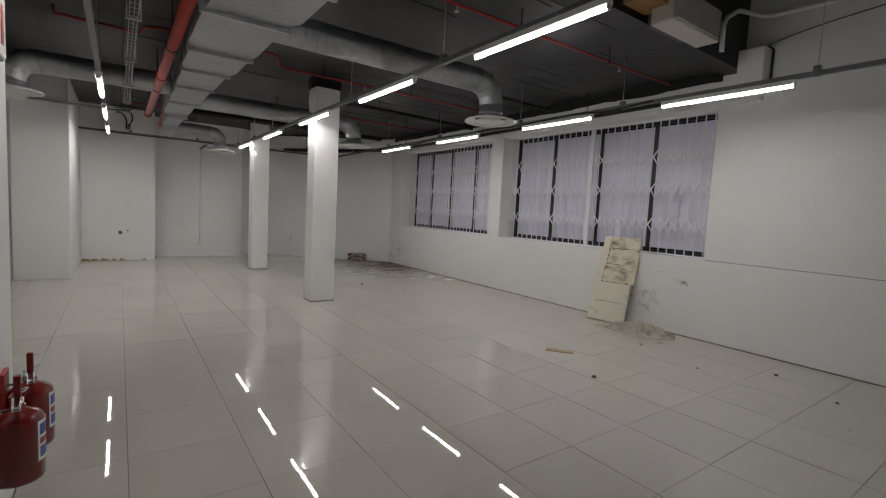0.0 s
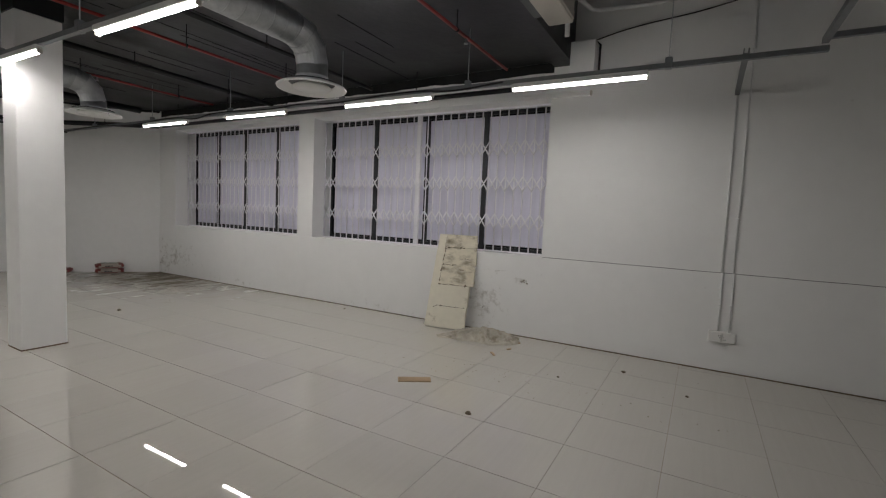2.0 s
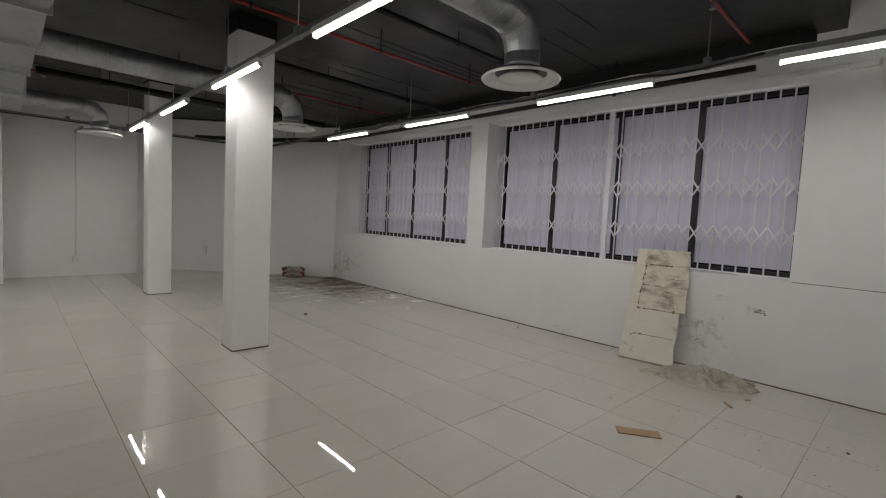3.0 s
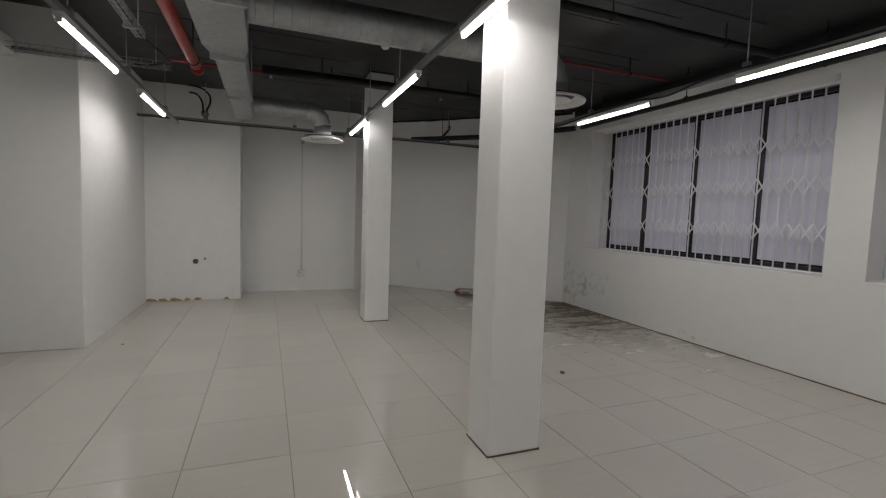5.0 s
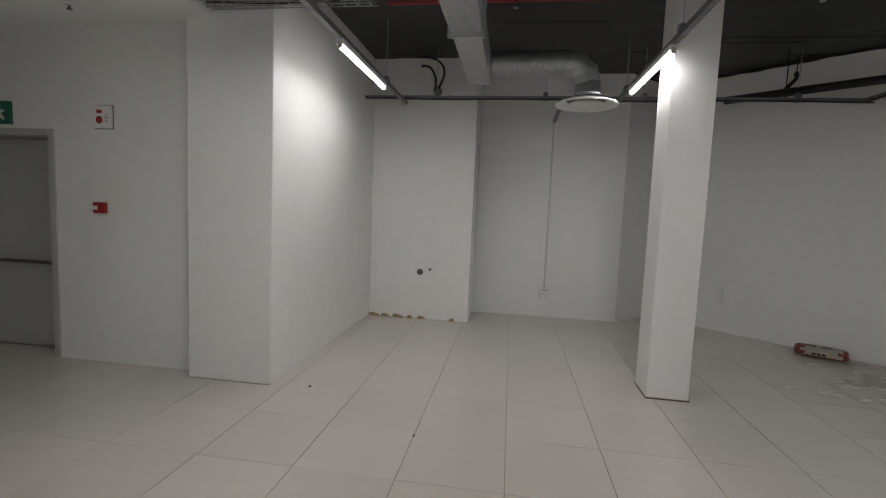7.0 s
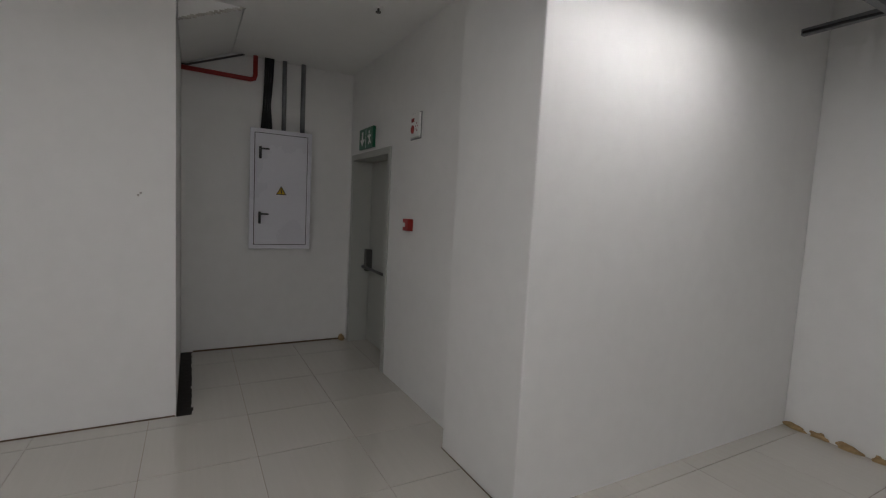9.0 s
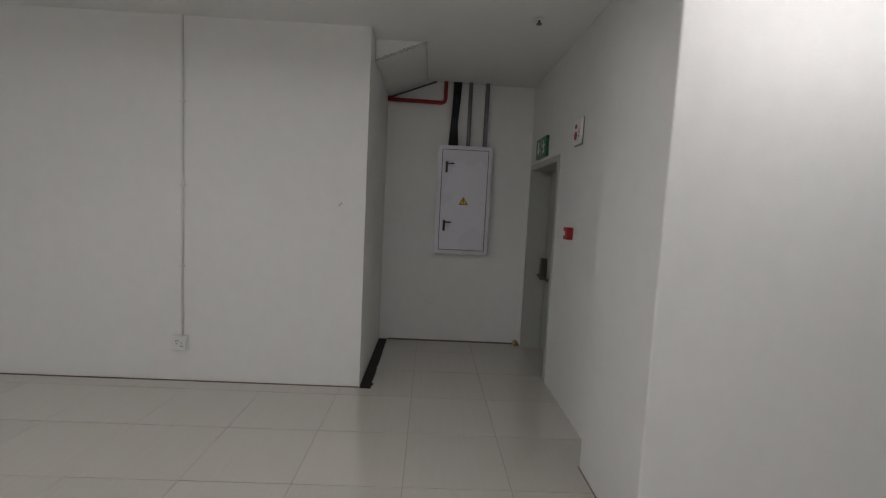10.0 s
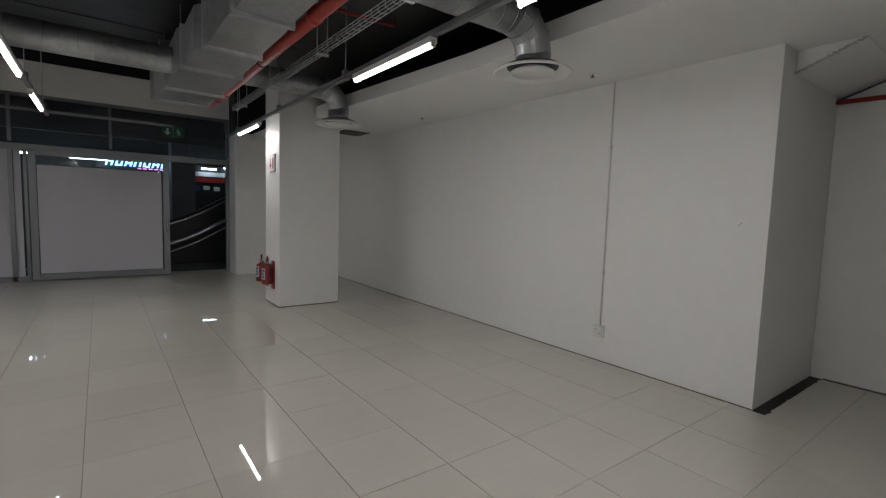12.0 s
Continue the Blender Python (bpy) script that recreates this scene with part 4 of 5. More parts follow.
# wall sockets and conduits
def socket(at, turn, label, w=0.125, twin=True, high=None):
    ob = thing("wall_socket", at, label, "socket", "wall sockets", turn)
    h = (high or w) / 2
    part("back_box", bevelled(boxes((-w / 2, -0.038, -h, w / 2, 0, h)), 0.004), PLASTIC, ob)
    n = 2 if high else 1
    for k in range(n):
        x0, x1 = -w / 2 + k * w / n, -w / 2 + (k + 1) * w / n
        part("cover", bevelled(boxes((x0 + 0.006, -0.046, -h + 0.006, x1 - 0.006, -0.036, h - 0.006)), 0.003, 1), PLASTIC, ob)
    if twin:
        bits(ob, "pin_hole", 0.046, BLACK_PLASTIC, [(-0.03, 0.016, -0.022, 0.024), (-0.012, 0.016, -0.004, 0.024), (0.012, -0.024, 0.020, -0.016), (0.028, -0.024, 0.036, -0.016), (-0.022, -0.004, -0.012, 0.002), (0.016, 0.002, 0.026, 0.008)])
    return ob


socket((-2.265, 7.492, 0.326), 90, "white double socket at the foot of a conduit")
socket((1.975, 13.73, 0.33), 0, "white square socket on the back wall")
socket((WX - 0.012, 1.232, 0.372), -90, "wide white socket box under twin conduits", 0.25, high=0.115)
sw = sign_box("isolator_box", (4.285, 13.64, 0.50), 0.07, 0.20, 0.045, PLASTIC, "small grey-white isolator on the angled wall", "isolator")
sw.matrix_world = pose(4.285, 13.639, 0.50, 0, 0, -42.7)


def wall_conduit(x, y, z0, z1, normal, label, clips):
    ob = thing("wall_conduit", (x, y, z0), label, "conduit", "surface conduits")
    n = Vector(normal) * 0.014
    part("run", tube(bmesh.new(), [n, n + Vector((0, 0, z1 - z0))], 0.0085, 10), CONDUIT, ob)
    for c in clips:
        part("saddle", bevelled(boxes((n.x - 0.016, n.y - 0.016, c - z0, n.x + 0.016, n.y + 0.016, c - z0 + 0.018)), 0.004, 1), CONDUIT, ob)
    return ob


wall_conduit(-2.265, 7.504, 0.385, SOF, (1, 0, 0), "slim white conduit from socket to soffit", (0.95, 1.6, 2.25))
trunking("trunking", (1.975, 13.725, TZ - 0.02), (1.975, 12.73, TZ + 0.05), "short grey trunking arm to the back wall", ())
wall_conduit(1.975, 13.73, 0.39, 2.76, (0, -1, 0), "slim white conduit on the back wall", (1.0, 1.9, 2.4))
wall_conduit(WX - 0.012, 1.272, 0.43, SILL, (-1, 0, 0), "white twin conduit beside the windows", (0.7,))
wall_conduit(WX, 1.285, SILL, 2.86, (-1, 0, 0), "white twin conduit beside the windows", (1.6, 2.3))
wall_conduit(WX - 0.012, 1.170, 0.43, SILL, (-1, 0, 0), "white twin conduit beside the windows", (0.7,))
wall_conduit(WX, 1.178, SILL, TOP, (-1, 0, 0), "white twin conduit beside the windows", (1.6, 2.3, 3.3))


# ---- shop entrance and the mall beyond ----
SY = -1.02
front = tagged(new("shopfront"), "aluminium-framed shopfront with papered sliding door standing open", "shopfront", "", "structure")
front.matrix_world = pose(-0.25, SY, 0)
F = 0.04
part("top_rail", boxes((-0.13, -F, 3.36, 4.9, F, 3.42)), ALU, front)
part("transom", bevelled(boxes((-0.13, -F - 0.03, 2.40, 4.9, F + 0.03, 2.52)), 0.006, 1), ALU, front, "broad aluminium door track")
for x in (-0.10, 3.50, 4.86):
    part("post", bevelled(boxes((x - 0.035, -F, 0, x + 0.035, F, 2.43)), 0.004, 1), ALU, front)
part("post", boxes((3.28, -F, 0, 3.33, F, 2.43)), ALU, front)
for x in (-0.10, 2.03, 3.50, 4.86):
    part("fanlight_bar", boxes((x - 0.025, -F, 2.56, x + 0.025, F, 3.36)), ALU, front)
part("bottom_rail", boxes((3.33, -F, 0, 4.9, F, 0.09)), ALU, front)
for a, b in ((-0.075, 2.005), (2.055, 3.475), (3.525, 4.835)):
    g = part("fanlight", boxes((a, -0.004, 2.56, b, 0.004, 3.36)), CLEAR, front)
    g.visible_shadow = False
for a, b in ((3.365, 3.465), (3.535, 4.825)):
    part("side_paper", boxes((a, -0.01, 0.09, b, -0.006, 2.43)), PAPER, front, "white paper behind side glass")
lead = tagged(new("door_2"), "sliding glass shop door papered in white", "door", "", "structure")
lead.matrix_world = pose(-0.25, SY + 0.075, 0)
for b in ((1.05, -0.02, 0.02, 1.16, 0.02, 2.42), (3.15, -0.02, 0.02, 3.26, 0.02, 2.42), (1.16, -0.02, 0.02, 3.15, 0.02, 0.13), (1.16, -0.02, 2.33, 3.15, 0.02, 2.42)):
    part("door_rail", bevelled(boxes(b), 0.004, 1), ALU, lead)
pg = part("pane", boxes((1.16, -0.004, 0.13, 3.15, 0.004, 2.33)), CLEAR, lead)
pg.visible_shadow = False
part("paper", boxes((1.19, 0.006, 0.14, 3.14, 0.008, 2.155)), PAPER, lead, "white paper screen taped inside")
handle = part("pull_handle", tube(bmesh.new(), [(1.105, 0.02, 0.92), (1.105, 0.06, 0.94), (1.105, 0.06, 1.20), (1.105, 0.02, 1.22)], 0.012, 10), ALU, lead, "satin pull handle")
exit_sign((0.71, SY + 0.045, 3.01), 180)
setting("wall_over_entrance_top", boxes((-0.377, SY - 0.1, 4.003, 4.648, SY + 0.05, TOP + 0.1)), BLACK, "black painted band under the bay ceiling", "wall")
setting("wall_over_entrance", boxes((-0.377, SY - 0.1, 3.42, 4.648, SY + 0.05, 4.0)), WALL, "white band above the shopfront", "wall")
setting("wall_reveal", boxes((-0.60, -1.25, -0.05, -0.385, -0.953, TOP), (4.655, -1.25, -0.05, 4.9, -1.023, TOP)), WALL, "white reveal beside the shopfront", "wall")

setting("mall_floor", boxes((-6, -9.0, -0.06, 9, SY - 0.06, -0.006)), MALL_FLOOR, "dark polished mall floor", "floor")
setting("mall_walls", boxes((-6.1, -9.2, 0, 9.1, -9.0, 4.2), (-6.2, -9.0, 0, -6.0, SY - 0.3, 4.2), (9.0, -9.0, 0, 9.2, SY - 0.3, 4.2)), MALL_DARK, "dark far walls of the mall", "wall")
setting("mall_ceiling", boxes((-6.2, -9.2, 4.2, 9.2, SY - 0.3, 4.4)), MALL_DARK, "dark mall ceiling", "ceiling")
# added panel: greys the fanlight like a reflection and screens the high lamps
setting("fanlight_backing", boxes((-0.6, -2.75, 2.98, 5.2, -2.6, 4.2)), MALL_GREY, "added grey panel behind the fanlight", "wall")
setting("mall_column", boxes((-0.09, -4.2, 0, 0.46, -3.6, 4.2)), MALL_GREY, "grey clad mall column", "column")
# the three at y -3.5 are unseen, added to brighten the escalator
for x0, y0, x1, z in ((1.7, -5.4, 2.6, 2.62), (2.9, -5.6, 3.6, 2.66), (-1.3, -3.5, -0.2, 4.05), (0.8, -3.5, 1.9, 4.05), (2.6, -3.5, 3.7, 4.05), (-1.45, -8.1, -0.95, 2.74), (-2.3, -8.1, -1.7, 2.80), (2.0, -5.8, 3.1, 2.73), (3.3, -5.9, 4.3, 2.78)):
    solid("mall_strip_light", bevelled(boxes((x0, y0 - 0.03, z, x1, y0 + 0.03, z + 0.05)), 0.008, 1), MALL_LAMP, "cold white mall strip light, the three high ones added", "lamp", "mall strips")
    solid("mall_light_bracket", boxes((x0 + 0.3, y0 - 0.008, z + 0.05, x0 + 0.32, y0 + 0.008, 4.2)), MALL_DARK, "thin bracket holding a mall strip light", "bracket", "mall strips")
board_sign = thing("mall_shop_sign", (1.02, -6.0, 2.635), "glowing blue shop sign letters on dark board", "sign")
part("board", boxes((-1.0, -0.06, -0.2, 1.0, 0, 0.2)), MALL_DARK, board_sign)
bm = bmesh.new()
slant = Matrix(((1, 0, -0.3, 0), (0, 1, 0, 0), (0, 0, 1, 0), (0, 0, 0, 1)))
for k in range(7):
    x = 0.62 - k * 0.225
    box(bm, x, 0, -0.09, x + 0.045, 0.03, 0.09, slant), box(bm, x + 0.125, 0, -0.09, x + 0.17, 0.03, 0.09, slant)
    box(bm, x + 0.045, 0, (0.05, -0.09, -0.02)[k % 3], x + 0.125, 0.03, (0.09, -0.05, 0.02)[k % 3], slant)
part("letters", bm, SIGN_BLUE, board_sign, "blue glowing letter shapes")
part("subtitle", boxes(*[(-0.75 + k * 0.14, 0, -0.155, -0.65 + k * 0.14, 0.02, -0.125) for k in range(6)]), SIGN_PINK, board_sign, "small pink glowing bars")
fascia = thing("mall_shop_fascia", (-1.6, -8.3, 0), "red and white shop fascia across the mall", "shopfront")
part("red_band", boxes((-1.6, -0.1, 2.30, 1.15, 0, 2.46)), MALL_RED, fascia, "red painted band")
part("white_band", boxes((-1.6, -0.1, 2.50, 1.15, 0, 2.66)), SIGN_WHITE, fascia, "pale lettering band")
part("support", boxes((-1.6, -0.12, 0, 1.15, -0.1, 2.9)), MALL_DARK, fascia)
for k in range(7):
    part("shelf_goods", bevelled(boxes((-1.35 + k * 0.34, -0.06, 1.96 + 0.03 * (k % 3), -1.15 + k * 0.34, 0, 2.14 + 0.02 * (k % 2))), 0.01, 1), (SIGN_WHITE, PLASTIC, LABEL_BLUE, CHROME)[k % 4], fascia)
solid("mall_sign_post", boxes((1.4, -6.06, 2.85, 1.46, -6.02, 4.2)), MALL_DARK, "dark post carrying the shop sign", "bracket")

esc = thing("escalator", (0.55, -3.0, 0), "dark escalator with polished steel balustrades", "escalator")
for dy in (0.0, -1.1):
    rail, deck, skirt = [], [], []
    for k in range(17):
        x = 0.9 - k * 0.30
        rise = max(0.0, (k - 3) * 0.30 * 0.55) if k > 4 else (0.0 if k < 2 else 0.022 * (k - 1) ** 2)
        rail.append((x, dy, 0.98 + rise)), deck.append((x, dy, 0.42 + rise)), skirt.append((x, dy, 0.22 + rise))
    part("handrail", tube(bmesh.new(), rail, 0.040, 12), BLACK_PLASTIC, esc, "black rubber handrail")
    part("rail_trim", tube(bmesh.new(), [(x, y, z - 0.055) for x, y, z in rail], 0.04, 12), CHROME, esc, "polished steel trim")
    part("deck_trim", tube(bmesh.new(), deck, 0.075, 12), CHROME, esc, "polished steel deck strip")
    part("skirt_trim", tube(bmesh.new(), skirt, 0.03, 12), CHROME, esc, "polished steel skirt strip")
    bm = bmesh.new()
    for p, q in zip(rail, rail[1:]):
        v = [bm.verts.new(c) for c in ((p[0], dy - 0.02, 0.0), (q[0], dy - 0.02, 0.0), (q[0], dy - 0.02, q[2] - 0.08), (p[0], dy - 0.02, p[2] - 0.08))]
        w = [bm.verts.new(c.co + Vector((0, 0.04, 0))) for c in v]
        bm.faces.new(v), bm.faces.new(w)
        for i in range(4):
            bm.faces.new((v[i], v[(i + 1) % 4], w[(i + 1) % 4], w[i]))
    bmesh.ops.remove_doubles(bm, verts=bm.verts[:], dist=0.0005)
    part("balustrade", bm, BLACK_PLASTIC, esc, "dark glossy balustrade")
for k in range(14):
    x = 0.3 - k * 0.30
    part("step", bevelled(boxes((x - 0.3, -1.06, 0.0, x, -0.04, 0.05 + k * 0.165)), 0.006, 1), STEEL_BAR, esc)

# ---- broad column: sign and extinguishers ----
col_sign = thing("fire_extinguisher_sign", (-0.165, 3.06, 2.19), "white extinguisher sign with red arrow", "sign", turn=90)
part("rim", bevelled(boxes((-0.14, -0.018, -0.135, 0.14, 0, 0.135)), 0.003, 1), TRUNK, col_sign, "grey backing rim")
part("plate", bevelled(boxes((-0.13, -0.028, -0.125, 0.13, -0.018, 0.125)), 0.002, 1), SIGN_WHITE, col_sign)
arrow(col_sign, 0.028, SIGN_RED, -0.06, -0.01, 0.15, 0.09)
bits(col_sign, "symbol", 0.028, SIGN_RED, [(0.03, -0.08, 0.075, 0.06), (0.04, 0.06, 0.065, 0.085)])

def extinguisher(at, turn):
    ob = thing("fire_extinguisher", at, "dark red fire extinguisher hung on a red board", "extinguisher", "extinguishers on the column", turn)
    ob.scale = (1, 1, 0.66)
    body = bmesh.new()
    turned(body, [(0.060, 0.0), (0.078, 0.008), (0.082, 0.025), (0.082, 0.36), (0.078, 0.395), (0.062, 0.425), (0.032, 0.445), (0.024, 0.455), (0.024, 0.475)], 28)
    part("cylinder", body, EXT_RED, ob)
    part("valve", tube(bmesh.new(), [(0, 0, 0.47), (0, 0, 0.515)], 0.019, 14), CHROME, ob, "polished valve body")
    part("lever", bevelled(boxes((-0.012, -0.115, 0.505, 0.012, 0.03, 0.517)), 0.003, 1), CHROME, ob, "polished squeeze lever")
    part("carry_handle", bevelled(boxes((-0.013, -0.095, 0.478, 0.013, 0.03, 0.488)), 0.003, 1), CHROME, ob, "polished carry handle")
    part("trigger", bevelled(boxes((-0.012, -0.01, 0.517, 0.012, 0.014, 0.655)), 0.004, 1), EXT_RED, ob, "red upright grip")
    part("safety_pin", tube(bmesh.new(), [(0.03 * math.cos(a), 0.055 + 0.022 * math.sin(a), 0.52 + 0.022 * math.cos(a)) for a in [2 * math.pi * k / 14 for k in range(15)]], 0.003, 6), CHROME, ob, "thin wire ring")
    part("hose", tube(bmesh.new(), [(0.0, 0.018, 0.495), (-0.01, 0.07, 0.48), (-0.02, 0.096, 0.42), (-0.02, 0.094, 0.25), (-0.02, 0.092, 0.12)], 0.011, 10), BLACK_PLASTIC, ob, "black rubber hose")
    lab = bmesh.new()
    def band(a0, a1, z0, z1, rr):
        seg = 8
        low = [lab.verts.new((rr * math.cos(a0 + (a1 - a0) * k / seg), rr * math.sin(a0 + (a1 - a0) * k / seg), z0)) for k in range(seg + 1)]
        top = [lab.verts.new((v.co.x, v.co.y, z1)) for v in low]
        for k in range(seg):
            lab.faces.new((low[k], low[k + 1], top[k + 1], top[k]))
    band(-0.75, 0.75, 0.125, 0.375, 0.0832)
    part("label", lab, SIGN_WHITE, ob, "white instruction label")
    lab = bmesh.new()
    for a0, a1, z0, z1 in ((-0.65, -0.05, 0.285, 0.355), (0.06, 0.65, 0.285, 0.355), (-0.65, -0.05, 0.145, 0.215), (0.06, 0.65, 0.145, 0.215)):
        band(a0, a1, z0, z1, 0.0838)
        part("label_print", lab, LABEL_BLUE, ob, "blue printed block")
        lab = bmesh.new()
    band(-0.65, 0.65, 0.228, 0.268, 0.0838)
    part("label_stripe", lab, SIGN_RED, ob, "red printed stripe")
    return ob


hang = thing("extinguisher_board", (-0.165, 2.95, 0.25), "red painted backing board for two extinguishers", "board")
part("board", bevelled(boxes((0, 0.07, 0, 0.018, 0.19, 0.44)), 0.003, 1), SIGN_RED, hang)
part("board", bevelled(boxes((0, -0.25, 0, 0.018, -0.13, 0.44)), 0.003, 1), SIGN_RED, hang)
for y in (-0.19, 0.13):
    part("hook", boxes((0.018, y - 0.006, 0.37, 0.075, y + 0.006, 0.378)), STEEL_BAR, hang)
extinguisher((-0.068, 3.08, 0.33), 8)
extinguisher((-0.068, 2.76, 0.33), 4)

# ---- things under the windows ----
lean = math.atan2(0.25, 1.03)
slabm = Matrix.Translation((6.145, 4.39, 0.006)) @ Matrix.Rotation(radians(9), 4, "Z") @ Matrix.Rotation(lean, 4, "Y")
foam = thing("foam_board", (0, 0, 0), "broken yellowed insulation board leaning on the wall", "insulation board")
foam.matrix_world = slabm
def ragged(bm, y0, y1, z0, z1, x0, x1, n=9, jag=0.012):
    left = [(y0 + random.uniform(-jag, jag), z0 + (z1 - z0) * k / n) for k in range(n + 1)]
    right = [(y1 + random.uniform(-jag, jag), z0 + (z1 - z0) * k / n) for k in range(n + 1)]
    rings = []
    for (a, z), (b, _) in zip(left, right):
        rings.append([bm.verts.new(p) for p in ((x0, a, z), (x0, b, z), (x1, b, z), (x1, a, z))])
    for p, q in zip(rings, rings[1:]):
        for k in range(4):
            bm.faces.new((p[k], p[(k + 1) % 4], q[(k + 1) % 4], q[k]))
    bm.faces.new(rings[0][::-1]), bm.faces.new(rings[-1])
    return bm
def tapered(bm, low, high, z0, z1, x0, x1, n=12, jag=0.008, seed=0):
    """A ragged slab whose two edges run from the low pair of y values to the high pair."""
    rings = []
    for k in range(n + 1):
        t = k / n
        a = low[0] + (high[0] - low[0]) * t + jag * noise.noise(Vector((k * 1.7, seed, 1)))
        b = low[1] + (high[1] - low[1]) * t + jag * noise.noise(Vector((k * 1.3, seed, 9)))
        z = z0 + (z1 - z0) * t
        rings.append([bm.verts.new(p) for p in ((x0, a, z), (x0, b, z), (x1, b, z), (x1, a, z))])
    for p, q in zip(rings, rings[1:]):
        for k in range(4):
            bm.faces.new((p[k], p[(k + 1) % 4], q[(k + 1) % 4], q[k]))
    bm.faces.new(rings[0][::-1]), bm.faces.new(rings[-1])
    return bm


def crack(path, widths, seed):
    """A dirty break, its shadow line drawn in as well, that wanders along a line of (y, z) points in the board's face.
    """
    bm, rings, n = bmesh.new(), [], 22
    for k in range(n + 1):
        u = k / n * (len(path) - 1)
        i = min(int(u), len(path) - 2)
        f = u - i
        y, z = (path[i][c] + (path[i + 1][c] - path[i][c]) * f for c in (0, 1))
        w = widths[0] + (widths[1] - widths[0]) * max(0.0, noise.noise(Vector((k * 0.55, seed, 3)))) * 1.6
        dy, dz = path[i + 1][0] - path[i][0], path[i + 1][1] - path[i][1]
        ln = math.hypot(dy, dz)
        wob = 0.007 * noise.noise(Vector((k * 0.8, seed, 0)))
        ny, nz = -dz / ln, dy / ln
        rings.append([bm.verts.new((x, y + ny * (wob + g), z + nz * (wob + g))) for x, g in ((-0.0262, -w), (-0.0262, w), (-0.004, w), (-0.004, -w))])
    for p, q in zip(rings, rings[1:]):
        for k in range(4):
            bm.faces.new((p[k], p[(k + 1) % 4], q[(k + 1) % 4], q[k]))
    bm.faces.new(rings[0][::-1]), bm.faces.new(rings[-1])
    return bm


part("backing", tapered(bmesh.new(), (-0.255, 0.30), (-0.305, 0.235), 0.0, 1.28, 0.0, 0.04), FOAM, foam)
part("edge_strip", tapered(bmesh.new(), (0.13, 0.297), (0.06, 0.232), 0.004, 1.275, -0.021, 0.0, seed=4), FOAM, foam, "narrow cream strip along the board")
for i, (z0, z1, ya, yb, yc, mat) in enumerate(((0.004, 0.287, -0.275, 0.198, 0.182, FOAM), (0.295, 0.578, -0.282, 0.180, 0.165, FOAM), (0.586, 0.852, -0.335, 0.165, 0.150, FOAM_DIRTY),
                                               (0.860, 1.092, -0.335, 0.150, 0.138, FOAM_DIRTY), (1.100, 1.276, -0.325, 0.137, 0.126, FOAM_DIRTY))):
    part("slab_piece", tapered(bmesh.new(), (ya, yb), (ya + 0.012, yc), z0, z1, -0.024, 0.0, 10, 0.016, i + 10), mat, foam, "raised broken foam face")
# dark ribbons paint the dirt and the shadow lines of the breaks
for i, (path, widths) in enumerate(((((0.20, 0.262), (0.15, 0.293), (0.0, 0.288), (-0.24, 0.290)), (0.0015, 0.014)), (((0.17, 0.586), (0.05, 0.580), (-0.12, 0.584), (-0.26, 0.578)), (0.0015, 0.012)),
                                    (((0.155, 0.62), (0.150, 0.74), (0.142, 0.852)), (0.0012, 0.015)), (((0.14, 0.858), (0.0, 0.850), (-0.06, 0.862)), (0.0012, 0.017)),
                                    (((0.138, 0.90), (0.125, 1.0), (0.12, 1.09)), (0.0015, 0.024)), (((0.125, 1.105), (0.08, 1.092), (-0.06, 1.098), (-0.15, 1.094)), (0.0015, 0.018)),
                                    (((-0.21, 0.57), (-0.225, 0.60)), (0.006, 0.016)), (((-0.10, 0.93), (-0.17, 0.95), (-0.25, 0.94)), (0.001, 0.008)), (((-0.10, 0.80), (-0.20, 0.79)), (0.001, 0.006)))):
    part("dirt", crack(path, widths, i * 2.3), MUD, foam, "dark dirt and shadow line in a break")


def crumpled(name, at, turn, length, width, high, label, mat, seed=1, n=64, m=44):
    """A loose sheet dropped in long folds: ridges run along its length, the ends taper to torn tips."""
    bm = bmesh.new()
    grid = []
    for i in range(n + 1):
        row = []
        u = 2 * i / n - 1
        for j in range(m + 1):
            v = 2 * j / m - 1
            w = width * (0.35 + 0.65 * max(0.0, 1 - abs(u) ** 2.2)) * (1 + 0.35 * noise.noise(Vector((u * 2.2, seed, v))))
            q = Vector((u * 1.5 + seed * 5.3, v * 1.5 + 0.8 * u + 0.9 * noise.noise(Vector((u * 1.6, v, seed))), seed))
            fold = 1 - abs(noise.noise(q)) * 2.4
            crease = 1 - abs(noise.noise(q * 2.3)) * 2
            body = max(0.0, 1 - abs(v) ** 3) * max(0.0, 1 - max(0.0, abs(u - 0.25) - 0.1) ** 1.3)
            z = 0.003 + high * body * max(0.02, 0.62 * max(0.0, fold) ** 1.5 + 0.10 * max(0.0, crease))
            bend = 0.10 * math.sin(u * 2.0 + seed)
            row.append(bm.verts.new((u * length + 0.025 * noise.noise(q * 1.7), v * w + bend + 0.02 * noise.noise(q * 2.3), z)))
        grid.append(row)
    for i in range(n):
        for j in range(m):
            bm.faces.new((grid[i][j], grid[i + 1][j], grid[i + 1][j + 1], grid[i][j + 1])).smooth = True
    return solid(name, bm, mat, label, "plastic sheet", at=pose(*at, 0, 0, turn))


